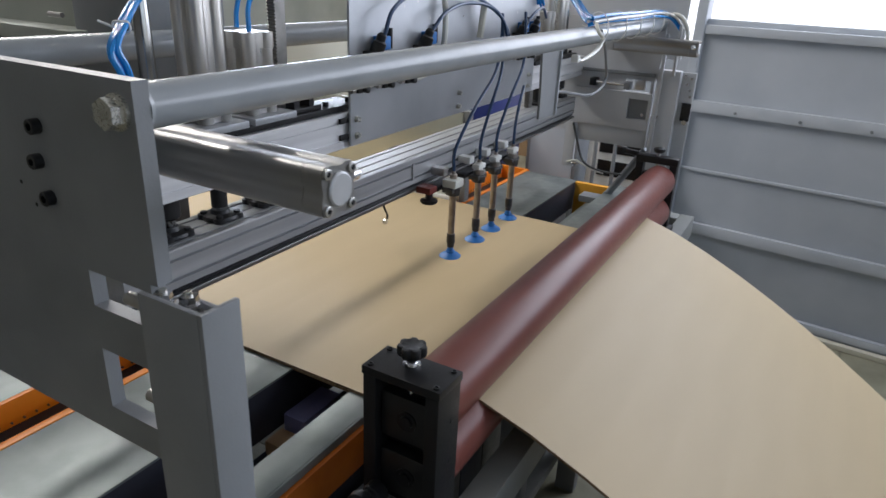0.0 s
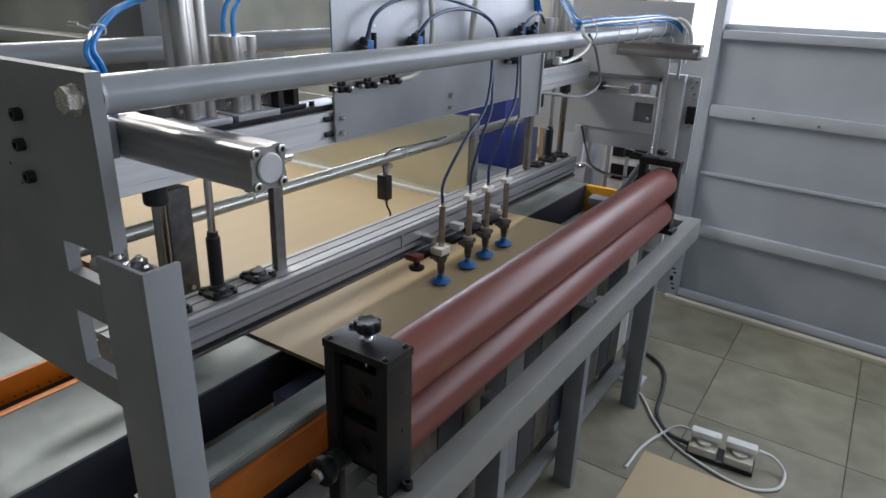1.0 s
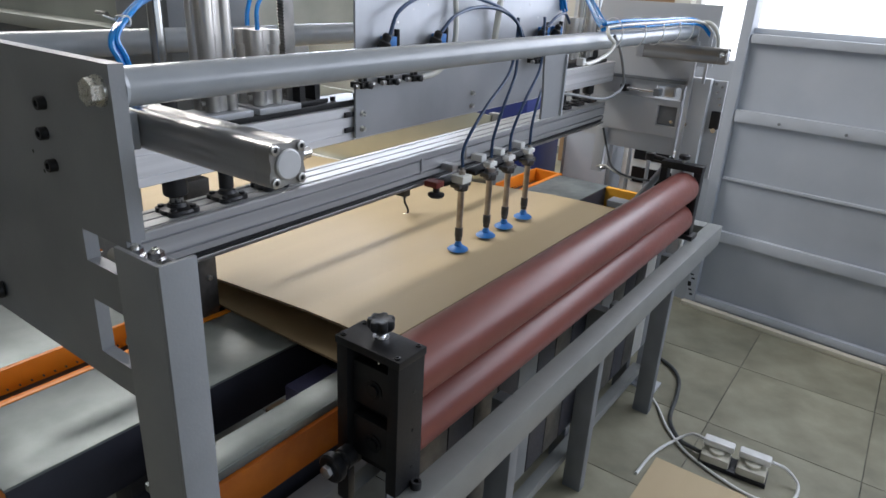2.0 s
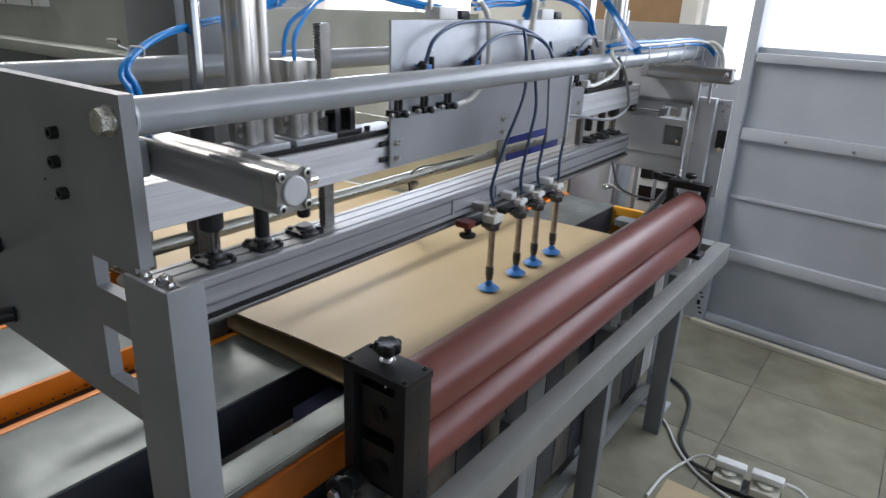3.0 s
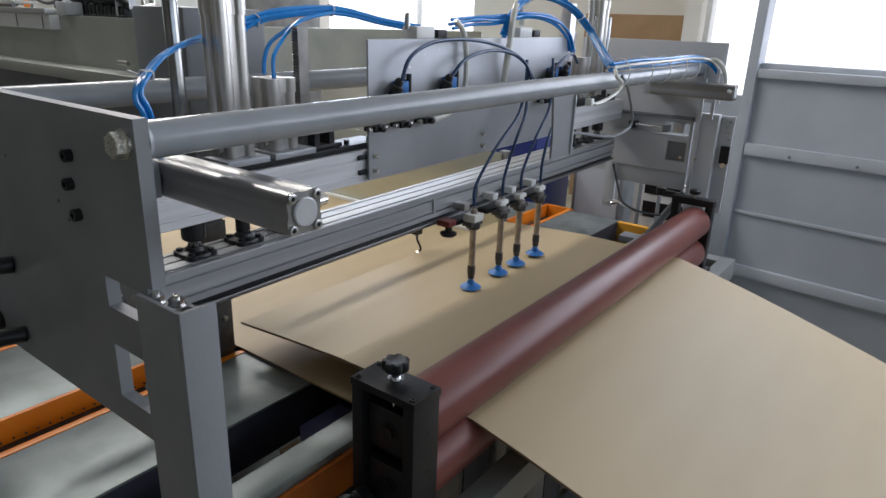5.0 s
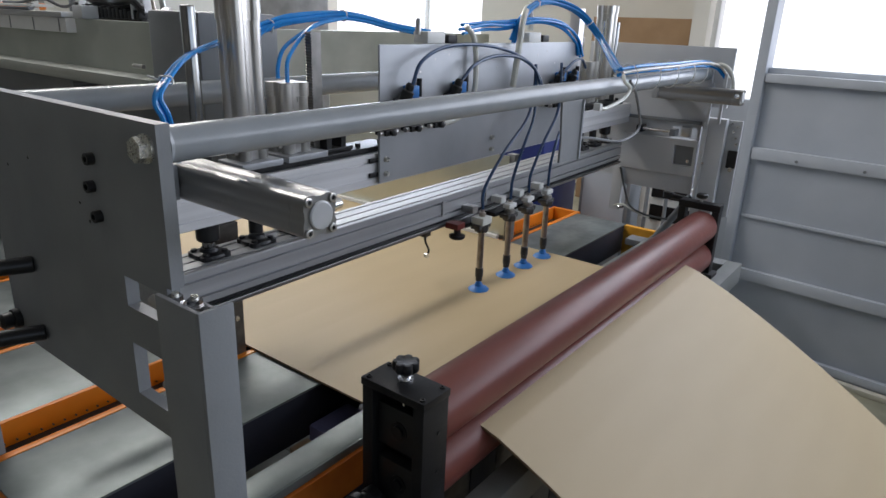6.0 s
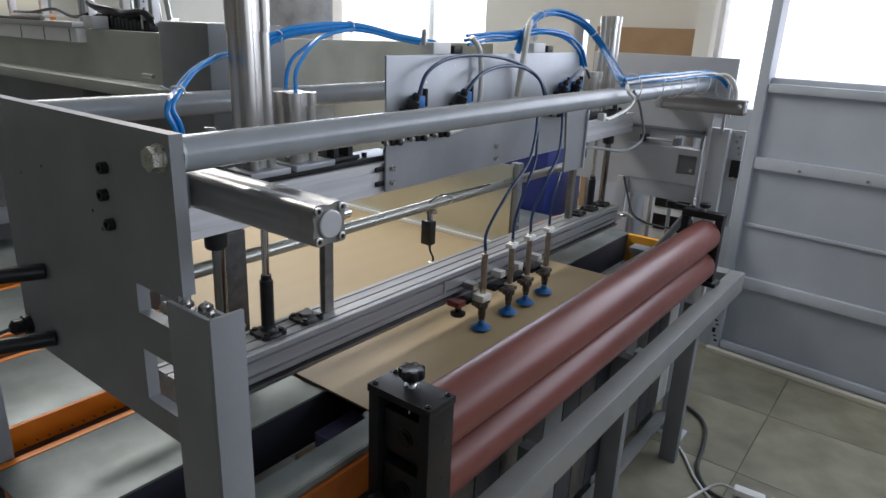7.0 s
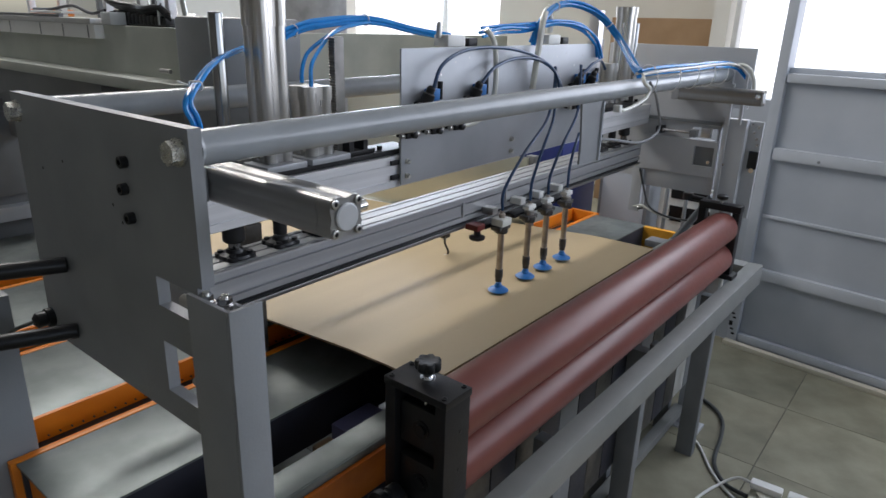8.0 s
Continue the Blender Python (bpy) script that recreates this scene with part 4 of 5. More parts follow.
    bundle([(1.056, 1.06, 1.6505), (1.060, 1.06, 1.685), (1.085, 1.075, 1.715), (1.135, 1.09, 1.742), (1.20, 1.11, 1.766), (1.31, 1.13, 1.787)], 2, 0.013)
    bundle([(1.04, 1.135, 1.72), (1.07, 1.135, 1.75), (1.12, 1.135, 1.772), (1.2, 1.135, 1.782)], 1, 0.002)
    bundle([(1.66, 1.02, 1.765), (1.76, 1.02, 1.775), (1.88, 1.01, 1.78), (2.05, 1.01, 1.795), (2.20, 1.0, 1.785), (2.30, 0.99, 1.74), (2.33, 0.98, 1.68)], 4, 0.009)
    bundle([(1.90, 1.0, 1.735), (1.925, 0.99, 1.80), (1.99, 0.98, 1.842), (2.08, 0.96, 1.85), (2.17, 0.92, 1.82), (2.19, 0.85, 1.75), (2.12, 0.76, 1.675), (2.08, 0.72, 1.655)], 6, 0.008)
    for p in ((1.31, 1.13, 1.79), (1.10, 1.148, 1.764), (1.99, 0.98, 1.842)):
        part("cable_tie", tie(p, (1, 0, 0.15), 0.0135, 0.0135), WHITE, c)
    part("cable_tie", tie((2.183, 0.885, 1.787), (0.1, -0.7, -0.7), 0.0135, 0.0135), WHITE, c)
    part("tie_block", box(2.38, 2.42, 1.02, 1.06, 1.50, 1.84, 0.002), ALU, c)

    # press beam, moved up and down on the carriage
    p = part("press_beam", prism(slotted(1.000, 1.110, 1.232, 1.305, 3, 2, 0.007, 0.010), 0.70, 2.86), ALUB, c, "slotted aluminium press beam")
    part("spacer_strip", box(0.70, 2.86, 1.006, 1.104, 1.2225, 1.2315, 0.001), BLACK, p, "dark strip under the beam")
    part("lower_strip", box(0.70, 2.86, 0.996, 1.104, 1.212, 1.222, 0.002), STRIP, p, "bright strip under the beam")
    for x in (0.842, 2.80):
        part("guide_rod", rod((x, 1.06, 1.306), (x, 1.06, 1.80), 0.0135, 28, bevel=0.003), RODM, p, "ground steel guide rod")
        flange(x, 1.06, 1.3055, p)
    for x in (0.962, 2.68):
        part("piston_rod", rod((x, 1.06, 1.45), (x, 1.06, 1.80), 0.0085, 20), CHROME, p, "chromed piston rod")
        part("coupling", lathe((x, 1.06, 1.330), (0, 0, 1), [(0.0155, 0), (0.0155, 0.11), (0.012, 0.114), (0.012, 0.124)], 20), PLASTIC, p, "black rod coupling")
        flange(x, 1.06, 1.3055, p)
    for x in (1.078, 2.56):
        flange(x, 1.06, 1.3055, p)
    part("rack", rack(1.145, 1.06, 1.3055, 1.754), RACKS, p, "toothed steel rack")
    part("rack", rack(2.48, 1.06, 1.3055, 1.74), RACKS, p)
    part("stop_pad", lathe((1.585, 0.955, 1.185), (0, 0, 1), [(0.020, 0), (0.024, 0.004), (0.024, 0.010), (0.010, 0.014), (0.010, 0.027)], 20), PLASTIC, p, "black rubber stop pad")
    part("stop_arm", box(1.572, 1.610, 0.945, 0.9895, 1.2122, 1.230, 0.002), REDP, p, "dark red stop block")
    for i, x in enumerate(CUPS):
        part("clamp_plate", box(x - 0.055, x + 0.045, 0.955, 0.9955, 1.205, 1.218, 0.002), BLACK, p, "black clamp plate")
        bm = lathe((x, CY, 1.188), (0, 0, 1), [(0.020, 0), (0.022, 0.004), (0.022, 0.018), (0.016, 0.020)], 8)
        box(x - 0.03, x + 0.03, CY - 0.014, CY + 0.02, 1.198, 1.212, 0.003, bm)
        part("lock_nut", bm, RACK, p, "dark lock nut")
        if i == 0:
            part("collar", box(x - 0.026, x + 0.022, CY - 0.022, CY + 0.022, 1.2125, 1.236, 0.004), HOSEW, p, "white plastic collar")
        else:
            part("guide_sleeve", lathe((x, CY, 1.2125), (0, 0, 1), [(0.0165, 0), (0.0165, 0.012), (0.0105, 0.0135)], 16), STEEL, p)
        part("elbow", box(x - 0.018, x + 0.012, 0.958, 0.999, 1.24, 1.262, 0.003), WHITE if i else STEEL, p)
    for x in (1.565, 1.79):
        part("slot_bracket", box(x, x + 0.009, 0.9955, 0.9995, 1.246, 1.292, 0.001), ALUB, p)

    suckers = []
    for i, x in enumerate(CUPS):
        bm = lathe((x, CY, 1.045), (0, 0, 1), [(0.0100, 0), (0.0100, 0.19), (0.0105, 0.191), (0.0105, 0.202), (0.006, 0.205), (0.006, 0.212)], 20)
        s = part("sucker_rod", bm, BRONZE, c, "worn steel sucker rod")
        part("fitting", lathe((x, CY, 1.028), (0, 0, 1), [(0.0105, 0), (0.0105, 0.012), (0.0125, 0.013), (0.0125, 0.040), (0.0105, 0.042)], 16), RACK, s)
        if i:
            bm = lathe((x, CY, 1.2265), (0, 0, 1), [(0.012, 0), (0.0125, 0.002), (0.0125, 0.020), (0.010, 0.022)], 16)
            box(x - 0.024, x + 0.020, CY - 0.013, CY + 0.013, 1.2305, 1.2455, 0.004, bm)
            part("collar", bm, WHITE, s, "white plastic rod head")
        cup = [(0.032, 0.0), (0.0325, 0.0015), (0.024, 0.008), (0.014, 0.011), (0.011, 0.013), (0.013, 0.016), (0.010, 0.021), (0.008, 0.026)]
        part("suction_cup", lathe((x, CY, 0.998), (0, 0, 1), cup, 28), CUPB, s, "blue rubber suction cup")
        dx = (0.25, 0.11, 0.16, 0.0)[i]
        top = [(x, CY, 1.255), (x + 0.005, CY, 1.32), (x + 0.35 * dx, CY - 0.01, 1.42), (x + 0.8 * dx, CY - 0.01, 1.50), (x + dx, CY, 1.565), (x + 1.10 * dx, CY + 0.01, 1.625), (x + 1.12 * dx, CY + 0.015, 1.665)]
        if i == 3:
            top = [(x, CY, 1.255), (x + 0.004, CY, 1.33), (x + 0.03, CY, 1.40), (x + 0.07, CY + 0.01, 1.435)]
        hose_top = part("air_hose", sweep(top, 0.0048), NAVY, s, "dark blue air hose")
        suckers.append((s, hose_top))
    return c, p, suckers


def rack(x, y, z0, z1):
    pts = [(x + 0.017, z0), (x + 0.017, z1), (x - 0.010, z1)]
    n = int((z1 - z0) / 0.0063)
    for i in range(n):
        z = z1 - i * 0.0063
        pts += [(x - 0.010, z - 0.0015), (x - 0.0135, z - 0.0025), (x - 0.0135, z - 0.0047), (x - 0.010, z - 0.0057)]
    pts.append((x - 0.010, z0))
    return prism(pts, y - 0.010, y + 0.010, axis="y")


# ---- corrugated sheets, each in rigid sections ----
XN, XF, LONG, SECT = 1.115, 2.45, 1.81, 14
THICK = 0.006


def board_mesh():
    n = LONG / SECT
    bm = bmesh.new()
    m = Matrix.LocRotScale(((XF - XN) / 2, n / 2, -THICK / 2), None, (XF - XN, n + 0.0012, THICK))
    bmesh.ops.create_cube(bm, size=1, matrix=m)
    bm.faces.ensure_lookup_table()
    for fc in bm.faces:
        fc.material_index = 0 if abs(fc.normal.z) > 0.5 else 1
    me = bpy.data.meshes.new("board_section")
    bm.to_mesh(me)
    bm.free()
    me.materials.append(BOARD)
    me.materials.append(FLUTE)
    return me


def board(me, label):
    s = new("cardboard_sheet")
    tagged(s, label, "cardboard sheet", "corrugated sheets")
    out = []
    for i in range(SECT):
        o = new("board_section", me)
        o.parent = s
        out.append(o)
    return s, out


# ---- floor clutter and what stands behind ----
def clutter():
    s = thing("power_strip", (2.58, 0.13, 0), "two dirty ivory sockets with white adapters on the tiles", "power strip")
    ang = Matrix.Translation((2.585, 0.135, 0)) @ Matrix.Rotation(radians(4), 4, "Z")

    def put(bm):
        bm.transform(ang)
        return bm

    for y in (0.068, -0.068):
        sk = part("socket", put(box(-0.045, 0.045, y - 0.055, y + 0.055, 0.0, 0.052, 0.014)), SOCKET, s, "ivory socket box")
        part("socket_ring", put(lathe((0.0, y, 0.052), (0, 0, 1), [(0.030, 0), (0.030, 0.012), (0.026, 0.014)], 24)), SOCKET, sk)
        part("adapter", put(box(0.0, 0.045, y - 0.060, y + 0.058, 0.066, 0.096, 0.010)), WHITE, s, "white power adapter")
    part("dark_base", put(box(-0.05, 0.05, -0.128, 0.128, 0.0, 0.02, 0.004)), PLASTIC, s)
    part("cord", sweep([(2.60, 0.26, 0.08), (2.62, 0.32, 0.06), (2.57, 0.38, 0.02), (2.45, 0.42, 0.008), (2.30, 0.43, 0.008)], 0.006), WHITE, s)
    part("cord", sweep([(2.62, 0.005, 0.082), (2.64, -0.05, 0.06), (2.62, -0.10, 0.02), (2.52, -0.085, 0.008), (2.46, 0.04, 0.008), (2.54, 0.28, 0.008), (2.66, 0.42, 0.008), (2.83, 0.54, 0.008), (2.95, 0.68, 0.008)], 0.0062), WHITE, s)
    part("supply_cord", sweep([(2.585, 0.265, 0.02), (2.62, 0.36, 0.012), (2.74, 0.44, 0.012), (2.95, 0.475, 0.012), (3.10, 0.515, 0.012), (3.20, 0.60, 0.012), (3.25, 0.74, 0.012), (3.22, 0.95, 0.012)], 0.009), CABLE, s, "black supply cord")

    m = thing("side_machine", (1.15, 2.2, 0), "long grey painted machine bed behind the feeder", "machine")
    part("web", box(1.10, 1.14, 1.60, 5.5, 1.30, 1.757, 0.002), BEDGREY, m)
    part("ledge", box(1.02, 1.0995, 1.55, 5.5, 1.585, 1.617, 0.003), BEDGREY, m)
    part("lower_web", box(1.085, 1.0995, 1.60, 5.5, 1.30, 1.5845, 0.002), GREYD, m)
    part("dark_slot", box(1.075, 1.084, 1.85, 2.10, 1.53, 1.57, 0.001), BLACK, m)
    part("cover_strip", box(1.07, 1.0995, 2.08, 5.5, 1.715, 1.757, 0.001), BRIGHT, m)
    for i, y in enumerate((2.12, 2.30, 2.48, 2.75, 3.1)):
        part("cover_joint", box(1.0685, 1.0695, y, y + 0.006, 1.717, 1.755, 0), GREYD, m)
    part("top_rail", box(1.06, 1.16, 2.08, 5.5, 1.758, 1.775, 0.002), ALU, m)
    part("tooth_strip", box(1.06, 1.075, 2.3, 5.5, 1.7755, 1.785, 0.002), GREYD, m)
    part("end_box", box(1.06, 1.30, 1.37, 1.598, 1.28, 1.79, 0.012), GREYD, m, "grey box post")
    part("screw", rod((1.05, 1.62, 1.645), (1.05, 1.67, 1.645), 0.006, 10), STEEL, m)
    part("carriage_box", box(1.08, 1.13, 1.99, 2.05, 1.758, 1.795, 0.003), PALE, m)
    chain = part("drag_chain", box(1.135, 1.165, 1.76, 2.10, 1.757, 1.762, 0.001), BLACK, m, "black plastic drag chain")
    for i in range(15):
        y = 1.765 + i * 0.0225
        part("link", box(1.132, 1.168, y, y + 0.019, 1.7625, 1.782 + 0.0012 * i + 0.004 * (i % 2), 0.003), PLASTIC, chain)
    for k, (z, w) in enumerate(((1.806, 0.0), (1.800, 0.012), (1.812, -0.010))):
        part("black_hose", sweep([(1.145 + w, 2.115, z + 0.022), (1.14 + w, 2.06, z + 0.010), (1.15, 1.97, z), (1.14 + w, 1.88, z - 0.006), (1.145 + w, 1.80, z - 0.002), (1.14, 1.765, z - 0.022)], 0.010), PLASTIC, m)
    part("perforated_bracket", box(1.128, 1.150, 1.795, 1.800, 1.7625, 1.86, 0.001), PALE, m, "pale perforated bracket")
    for k in range(4):
        part("hole", rod((1.139, 1.7945, 1.785 + 0.018 * k), (1.139, 1.7952, 1.785 + 0.018 * k), 0.003, 8), BLACK, m)
    part("pulley", lathe((1.16, 1.68, 1.775), (0.5, -1, 0), [(0.022, 0), (0.022, 0.02), (0.015, 0.022)], 20), STEEL, m)
    for i, y in enumerate((1.86, 1.94, 2.03, 2.26, 2.31, 2.62, 2.9)):
        part("stanchion", box(1.20, 1.225, y, y + 0.022, 1.776, 2.05 + 0.05 * (i % 3), 0.002), (ALU, GREYD, WHITE)[i % 3], m)
    part("tool_tray", box(1.09, 1.16, 2.35, 2.60, 1.7865, 1.795, 0.002), WHITE, m)
    part("loose_cable", sweep([(1.12, 2.1, 1.80), (1.12, 2.2, 1.79), (1.13, 2.35, 1.812), (1.12, 2.5, 1.80), (1.14, 2.7, 1.80)], 0.005), BLACK, m)
    for y in (1.8, 2.75, 5.2):
        part("leg", box(1.10, 1.18, y, y + 0.08, 0.0, 1.2995, 0.002), GREYD, m)
    e = thing("machine_base", (0.6, 2.9, 0), "grey painted machine base with a ledge beside the beds", "machine")
    part("body", box(-0.40, 1.50, 3.02, 3.5, 0.0, 1.45, 0.004), GREYD, e)
    part("ledge", box(-0.40, 1.50, 2.955, 3.018, 0.95, 1.01, 0.004), RIB, e)
    for x in (-0.30, 0.25, 0.80, 1.25):
        part("gusset", box(x, x + 0.012, 2.97, 3.018, 0.5, 0.9495, 0.002), GREYD, e)
    for x in (0.05, 0.46, 0.87, 1.28):
        part("panel", box(x, x + 0.38 if x < 1.2 else 1.49, 2.995, 3.018, 1.05, 1.40, 0.004), GREYD, e)
    c2 = thing("cross_bed", (2.4, 3.6, 0), "grey painted cross beam of the machine behind", "machine")
    part("beam", box(1.30, 5.6, 3.55, 3.65, 1.35, 1.71, 0.002), BEDGREY, c2)
    for x in (1.5, 4.8):
        part("leg", box(x, x + 0.08, 3.56, 3.64, 0, 1.3495, 0.002), GREYD, c2)
    b = thing("blue_cabinet", (3.25, 1.75, 0), "dark blue painted control cabinet behind the beds", "cabinet")
    part("body", box(3.18, 3.60, 1.55, 1.95, 0.0, 1.25, 0.006), BLUEBOX, b)
    g = thing("grey_cabinet", (3.55, 1.3, 0), "pale grey metal cabinet behind the far side plate", "cabinet")
    part("body", box(3.35, 3.75, 1.12, 1.40, 0.0, 1.16, 0.004), GREY, g)
    part("door", box(3.342, 3.3495, 1.14, 1.38, 0.05, 1.14, 0.002), RIB, g)
    w = thing("white_crate", (3.6, 0.9, 0), "white metal frame crate behind the far post", "crate")
    part("side", box(3.40, 3.42, 0.70, 1.08, 0.0, 1.05, 0.003), WHITE, w)
    part("slot", box(3.394, 3.3995, 0.80, 1.02, 0.98, 1.03, 0), BLACK, w)
    part("slot", box(3.394, 3.3995, 0.74, 1.02, 0.86, 0.94, 0), BLACK, w)
    for y in (0.78, 0.93, 1.03):
        part("rod", rod((3.36, y, 0.0), (3.36, y, 1.2), 0.010, 10), GREY, w)
    j = thing("lever_joint", (3.0, 0.80, 0.90), "dark steel lever and joint beside the far roller end", "lever")
    part("arm", rod((3.02, 0.86, 0.86), (2.98, 0.70, 1.12), 0.016, 14), GREYD, j)
    part("cross_pin", rod((2.97, 0.80, 1.105), (2.97, 0.62, 1.09), 0.012, 14), PLASTIC, j)
    part("joint", lathe((2.97, 0.80, 1.09), (0, 0, 1), [(0.022, 0), (0.022, 0.03), (0.012, 0.034)], 16), PLASTIC, j)
    part("joint", lathe((2.97, 0.62, 1.07), (0, 0, 1), [(0.024, 0), (0.024, 0.03), (0.014, 0.034)], 16), PLASTIC, j)
    part("foot_bar", box(2.95, 3.03, 0.72, 0.96, 0.84, 0.87, 0.003), GREYD, j)
    h = thing("hose_bundle", (2.5, 0.70, 1.66), "blue air hoses tied along the front tube with white ties", "hose")
    rnd = random.Random(3)
    for i in range(6):
        a = 2 * math.pi * i / 6
        o = Vector((0, 0.010 * math.cos(a), 0.009 * math.sin(a)))
        pts = [(2.06, 0.715, 1.665), (2.2, 0.70, 1.672), (2.45, 0.697, 1.674), (2.7, 0.697, 1.676), (2.86, 0.69, 1.675), (2.93, 0.665, 1.66), (2.95, 0.63, 1.62)]
        pts = [Vector(q) + o + Vector((0, rnd.uniform(-0.003, 0.003), rnd.uniform(-0.003, 0.003))) for q in pts]
        part("air_hose", sweep(pts if i % 2 else pts[:5], 0.0048), BLUE if i % 3 else HOSEW, h)
    for x in (2.12, 2.32, 2.5, 2.68, 2.84):
        part("cable_tie", tie((x, 0.712, 1.645), (1, 0.1, 0), 0.032, 0.046), WHITE, h)
    part("loop", sweep([(2.02, 0.685, 1.660), (2.00, 0.67, 1.643), (2.04, 0.668, 1.622), (2.0, 0.668, 1.594), (1.88, 0.668, 1.575), (1.835, 0.67, 1.582)], 0.0055), HOSEW, h)
    part("loop_plug", box(1.822, 1.840, 0.660, 0.680, 1.572, 1.592, 0.003), WHITE, h)
    part("cable", sweep([(2.09, 0.69, 1.64), (2.17, 0.70, 1.602), (2.255, 0.71, 1.525), (2.285, 0.715, 1.482), (2.245, 0.715, 1.458), (2.133, 0.718, 1.447), (1.915, 0.718, 1.480), (1.815, 0.715, 1.494)], 0.0045), GREYD, h, "grey signal cable")
    d = thing("hose_drop", (0.665, 0.865, 1.60), "blue air hoses that rise beside the near side plate", "hose")
    for i in range(3):
        a = 2 * math.pi * i / 3
        o = Vector((0.0055 * math.sin(a), 0.0055 * math.cos(a), 0.004 * math.sin(a)))
        pts = [(0.676, 0.870, 1.56), (0.663, 0.868, 1.626), (0.652, 0.868, 1.656), (0.68, 0.885, 1.682), (0.757, 0.96, 1.706), (0.877, 1.085, 1.719), (0.977, 1.135, 1.736), (1.073, 1.15, 1.758)]
        part("air_hose", sweep([Vector(q) + o for q in pts], 0.0045), BLUE, d)
    part("cable_tie", tie((0.68, 0.885, 1.682), (0.4, 0.5, 0.5), 0.0105, 0.0105), WHITE, d)
    k = thing("carton", (6.9, 2.5, 0), "brown cardboard cartons stacked against the wall", "carton")
    part("box", box(6.75, 7.38, 2.02, 3.03, 0.0, 0.9, 0.004), CARTON, k)
    part("box", box(6.75, 7.38, 2.02, 3.03, 0.902, 1.92, 0.004), CARTON, k)
    for x, lean, r in ((3.75, 0.10, 0.03), (3.86, -0.12, 0.022), (4.25, 0.0, 0.03), (4.35, 0.08, 0.025), (4.45, -0.05, 0.03), (4.56, 0.05, 0.022), (4.71, 0.0, 0.035)):
        pi = thing("pipe", (x, 7.3, 0), "bare steel pipe leaning against the rear wall", "pipe", "leaning pipes")
        part("tube", rod((x, 7.3, 0.0), (x + lean, 7.3 + 0.66, 3.1), r, 14), STEELT if r > 0.024 else BRONZE, pi)
        part("end_ring", rod((x + lean * 0.97, 7.3 + 0.64, 3.0), (x + lean * 0.99, 7.3 + 0.653, 3.06), r + 0.004, 14), STEEL, pi)
    q = thing("stained_slab", (5.0, 6.2, 0), "grey stained panel leaning behind the machine", "panel")
    part("slab", box(4.85, 6.0, 6.2, 6.3, 0.0, 2.3, 0.01), STONE, q)
    l = thing("yellow_motor", (1.5, 4.6, 1.7), "small orange motor on the machine bed", "motor")
    part("body", box(1.14, 1.25, 2.62, 2.74, 1.776, 1.80, 0.01), ORANGE, l)
    part("end_bell", lathe((1.19, 2.62, 1.789), (0, -1, 0), [(0.012, 0), (0.012, 0.02), (0.008, 0.026)], 16), PLASTIC, l)
    return d


# ---- tiles last ----
def tiles(floor):
    def tile_mesh(name):
        bm = box(-0.2984, 0.2984, -0.2984, 0.2984, -0.02, 0.0, 0.0014)
        me = bpy.data.meshes.new(name)
        bm.to_mesh(me)
        bm.free()
        me.materials.append(TILE)
        return me

    me = tile_mesh("tile")
    rest = bmesh.new()
    for i in range(-14, 11):
        for j in range(-10, 17):
            x, y = 3.145 + 0.6 * i, 0.0 + 0.6 * j
            if 0.9 < x < 4.1 and -2.6 < y < 2.0:
                o = new("tile", me)
                o.location = (x, y, 0)
                o.parent = floor
            elif x < 7.3 and -4.9 < y < 9.6 and x > -5.7:
                m = Matrix.LocRotScale((x, y, -0.01), None, (0.597, 0.597, 0.02))
                bmesh.ops.create_cube(rest, size=1, matrix=m)
    me2 = bpy.data.meshes.new("tile_field")
    rest.to_mesh(me2)
    rest.free()
    me2.materials.append(TILE)
    o = tagged(new("tile_field", me2), "grey concrete floor tiles", kind="stuff")
    o.parent = floor


floor = hall()
fixed_frame()
top_roller = roller(0.965, 2.725, RTOP, "oxblood rubber covered upper feed roller")
low_roller = roller(0.965, 2.725, RLOW, "oxblood rubber covered lower feed roller")
near_block()
far_block()
roller_stand()
chain_beds()
guides()
carriage, press, suckers = build_carriage()
SHEET = board_mesh()
sheet_a, parts_a = board(SHEET, "brown corrugated cardboard sheet that falls on the tiles")
sheet_b, parts_b = board(SHEET, "brown corrugated cardboard sheet drawn through the rollers")
sheet_c, parts_c = board(SHEET, "brown corrugated cardboard sheet waiting under the suction cups")
drop_hoses = clutter()
tiles(floor)

# ---- what moves ----
NIP, ZNIP, ZREST, SPEED = 0.575, 0.999, 0.8935, 0.70


def between(t, rows):
    for (a, u), (b, v) in zip(rows, rows[1:]):
        if t <= b:
            return u + (v - u) * max(0.0, t - a) / (b - a)
    return rows[-1][1]


FORWARD = [(0, 0), (2.58, 0), (2.8, -0.046), (3.0, -0.090), (3.2, -0.148), (3.4, -0.195), (3.5, -0.205), (3.58, -0.207), (3.7, -0.155), (4.0, -0.043), (4.16, 0), (8, 0)]
DROP = [(0, 0), (0.08, 0), (0.16, -0.07), (0.26, -0.17), (0.34, -0.21), (1.34, -0.21), (1.44, -0.14), (1.54, -0.05), (1.62, 0), (2.4, 0), (2.75, -0.028), (3.0, -0.034), (3.2, -0.027), (3.5, -0.024), (3.6, 0), (6.06, 0), (6.14, -0.07), (6.24, -0.17), (6.33, -0.21), (7.38, -0.21), (7.48, -0.14), (7.58, -0.05), (7.66, 0), (8, 0)]
FALL_A = [(0.15, 0.999), (0.3, 0.87), (0.4, 0.66), (0.5, 0.42), (0.6, 0.20), (0.7, 0.030), (0.78, 0.0065)]
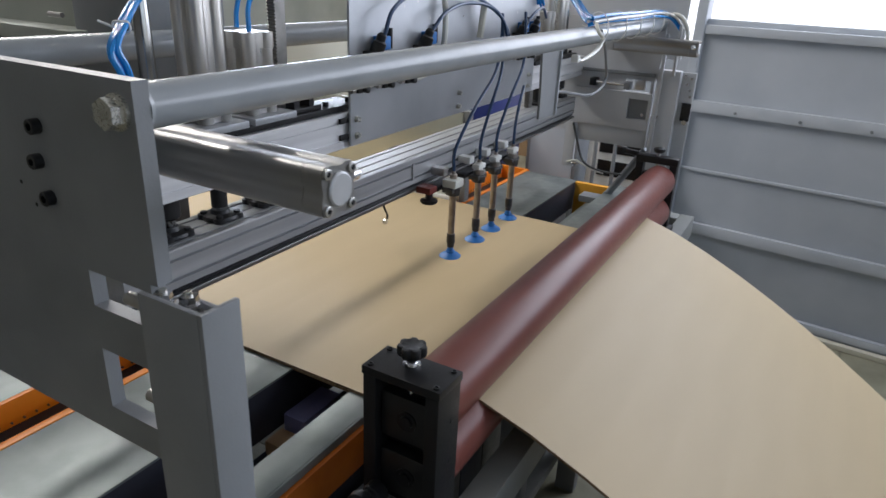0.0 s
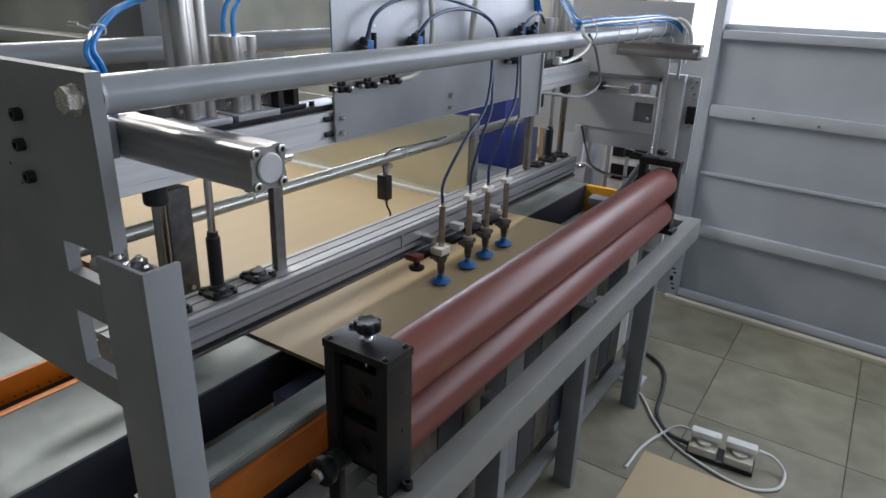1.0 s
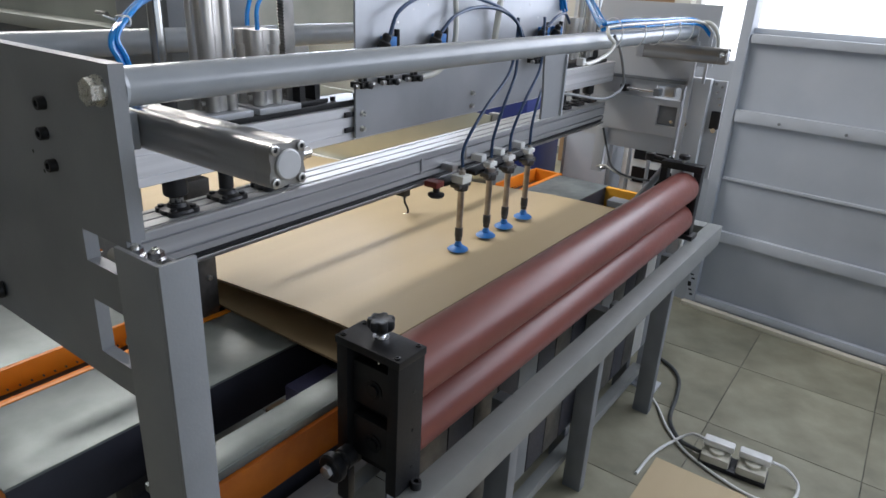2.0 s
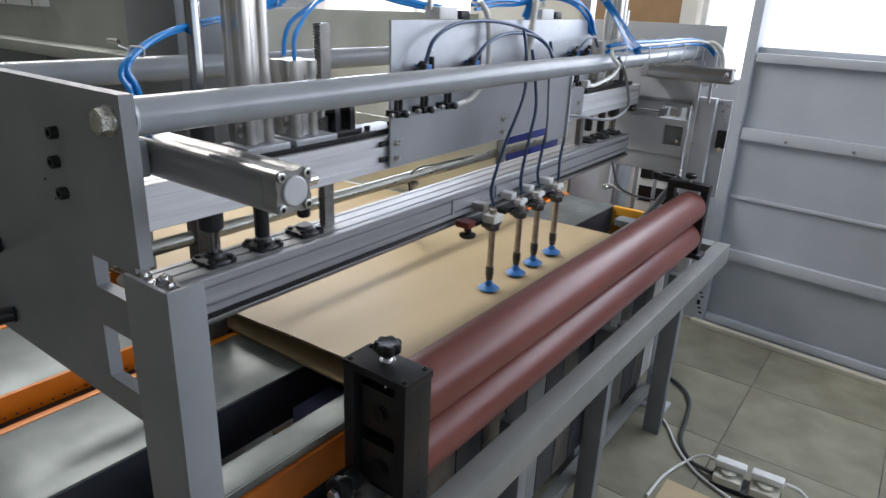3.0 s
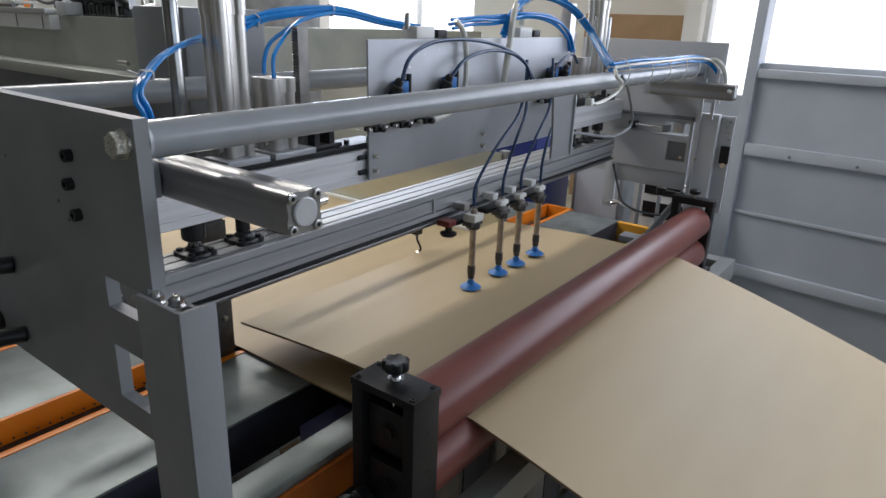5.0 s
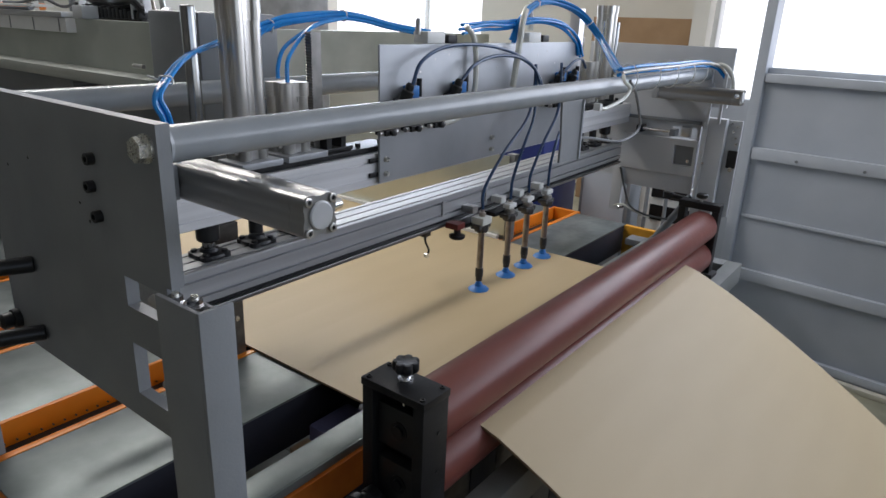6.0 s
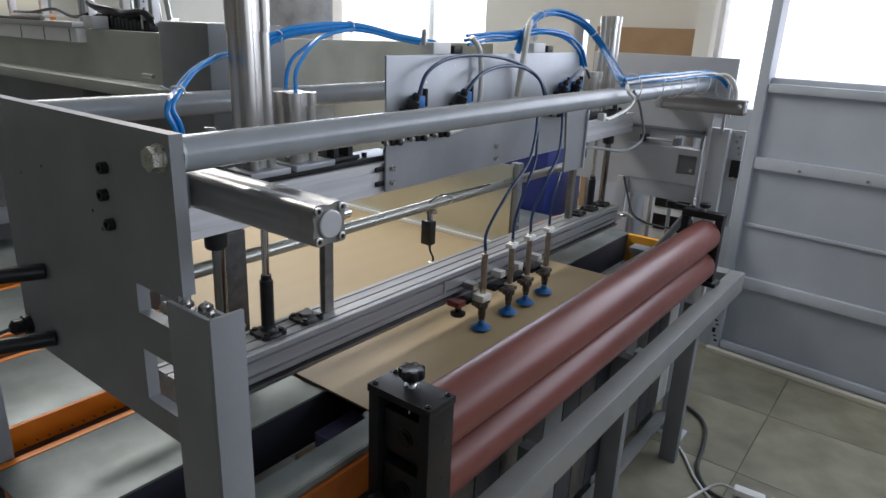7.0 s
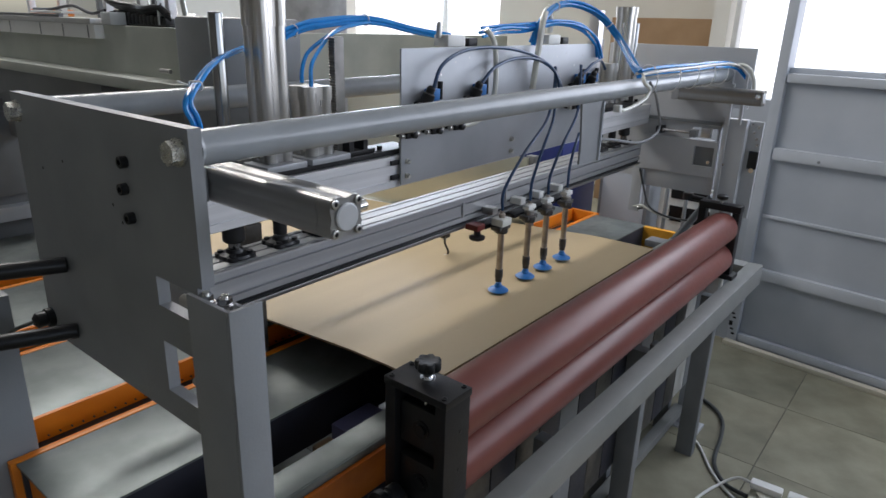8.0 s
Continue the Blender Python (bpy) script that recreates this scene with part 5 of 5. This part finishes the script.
FALL_B = [(6.1, 0.999), (6.2, 0.985), (6.3, 0.90), (6.4, 0.82), (6.5, 0.755), (6.6, 0.62), (6.7, 0.455), (6.8, 0.24), (6.9, 0.05), (6.98, 0.013)]


def droop(length):
    return 0.11 + 0.26 * min(1.5, max(0.0, (length - 0.4) / 0.93))


def strip_line(lead, lifted):
    """Points along a sheet, from its leading edge back: out over the rollers it droops, behind them it lies or hangs."""
    out = max(0.0, NIP - lead)
    bend = droop(out)
    # a long sheet hangs nearly straight until its leading edge comes down
    late = min(1.0, max(0.0, (out - 1.45) / 0.25))
    power, gain = 0.18 + 0.32 * late, 1.12 + 0.38 * late
    down = [(NIP, ZNIP)]
    step = 0.01
    d = 0.0
    while d < out:
        slope = math.atan(gain * bend * (d + 0.01) ** power)
        y, z = down[-1]
        down.append((y - step * math.cos(slope), max(0.012, z - step * math.sin(slope))))
        d += step
    pts = []
    for i in range(SECT + 1):
        u = lead + LONG * i / SECT
        if u < NIP:
            k = (NIP - u) / step
            a = min(int(k), len(down) - 1)
            b = min(a + 1, len(down) - 1)
            w = k - int(k)
            pts.append((down[a][0] * (1 - w) + down[b][0] * w, down[a][1] * (1 - w) + down[b][1] * w))
        else:
            top = ZNIP + 0.001 if u < 0.95 else max(ZREST, ZNIP + 0.001 - 0.07 * (u - 0.95))
            pts.append((u, ZREST + lifted * (top - ZREST)))
    return pts


def falling_line(z, rest):
    """A straight sheet whose leading edge has reached the floor."""
    tilt = math.asin(min(1.0, max(0.0, z - rest) / LONG))
    y = 0.40 + 0.15 * min(1.0, max(0.0, z / 0.999)) ** 1.5
    return [(y - (LONG - LONG * i / SECT) * math.cos(tilt), z - (LONG - LONG * i / SECT) * math.sin(tilt)) for i in range(SECT + 1)]


def place_sections(parts, line_at, times):
    lines = [(t, line_at(t)) for t in times]
    for i, o in enumerate(parts):
        rows = []
        for t, pts in lines:
            (y0, z0), (y1, z1) = pts[i], pts[i + 1]
            rows.append((t, pose(XN, y0, z0, math.degrees(math.atan2(z1 - z0, y1 - y0)), 0, 0)))
        walk(o, rows)


def cup_drop(t):
    return max(-0.1045, between(t, DROP))


def leaving(lead):
    """The last of a sheet in the rollers: its leading edge has come down, and it straightens."""
    hung = strip_line(lead, 1.0)
    w = min(1.0, max(0.0, (NIP - lead - 1.55) / 0.55))
    out = max(0.05, NIP - lead)
    tilt = math.asin(min(1.0, 0.985 / LONG))
    flat = [(NIP - (out - LONG * i / SECT) * math.cos(tilt), ZNIP - (out - LONG * i / SECT) * math.sin(tilt)) if lead + LONG * i / SECT < NIP else hung[i] for i in range(SECT + 1)]
    return [(a * (1 - w) + c * w, max(0.012, b * (1 - w) + d * w)) for (a, b), (c, d) in zip(hung, flat)]


def line_a(t):
    lead = NIP - LONG - SPEED * (t - 0.15)
    if t < 0.15:
        return leaving(lead)
    down = falling_line(between(t, FALL_A), 0.0065)
    if t < 0.25:
        w = (t - 0.15) / 0.1
        return [(a * (1 - w) + c * w, b * (1 - w) + d * w) for (a, b), (c, d) in zip(leaving(NIP - LONG), down)]
    return down


def line_b(t):
    if t < 6.1:
        lead = 0.737 + between(t, FORWARD) if t < 3.5 else 0.548 - SPEED * (t - 3.5)
        held = 0.0 if t < 1.3 else (cup_drop(t) + 0.1045) / 0.1045 if t < 4.0 else 1.0
        return strip_line(lead, held) if t < 5 else leaving(lead)
    down = falling_line(between(t, FALL_B), 0.013)
    if t < 6.2:
        w = (t - 6.1) / 0.1
        return [(a * (1 - w) + c * w, b * (1 - w) + d * w) for (a, b), (c, d) in zip(leaving(0.548 - SPEED * 2.6), down)]
    return down


def line_c(t):
    held = 0.0 if t < 7.3 else (cup_drop(t) + 0.1045) / 0.1045
    # it lies one board lower while the sheet above it is still in place
    low = -0.0065 if t < 2.0 else 0.0
    return [(y, z + low) for y, z in strip_line(0.737, held)]


def motions():
    times = [i / 10 for i in range(81)]
    walk(carriage, [(t, pose(1.0, 1.0 + between(t, FORWARD), 1.40, 0, -0.6, 0)) for t in times])
    walk(press, [(t, pose(0, 0, between(t, DROP), 0, 1.1 * -between(t, DROP) / 0.21, 0)) for t in times])
    for i, (s, hose_top) in enumerate(suckers):
        walk(s, [(t, pose(0, 0, cup_drop(t))) for t in times])
        # the hoses straighten as the cups come forward
        foot = Matrix.Translation((CUPS[i] - 1.0, CY - 1.0, 1.255 - 1.40))
        lean = (46, 32, 50, 14)[i]
        walk(hose_top, [(t, foot @ Matrix.Rotation(radians(lean * between(t, FORWARD) / 0.207), 4, "Y") @ foot.inverted()) for t in times])
    # the hoses that rise beside the plate swing after the carriage
    for_angle = [(t, math.degrees(math.atan2(0.255 + between(t, FORWARD), 0.295) - math.atan2(0.255, 0.295))) for t in times]
    walk(drop_hoses, [(t, pose(0.665, 0.865, 1.60, 0, 0, a)) for t, a in for_angle])
    spin = math.degrees(SPEED / RR)
    walk(top_roller, [(t, pose(1.845, RY, RTOP, -spin * t, 0, 0)) for t in times])
    walk(low_roller, [(t, pose(1.845, RY, RLOW, spin * t, 0, 0)) for t in times])
    place_sections(parts_a, line_a, times)
    place_sections(parts_b, line_b, times)
    place_sections(parts_c, line_c, times)


motions()
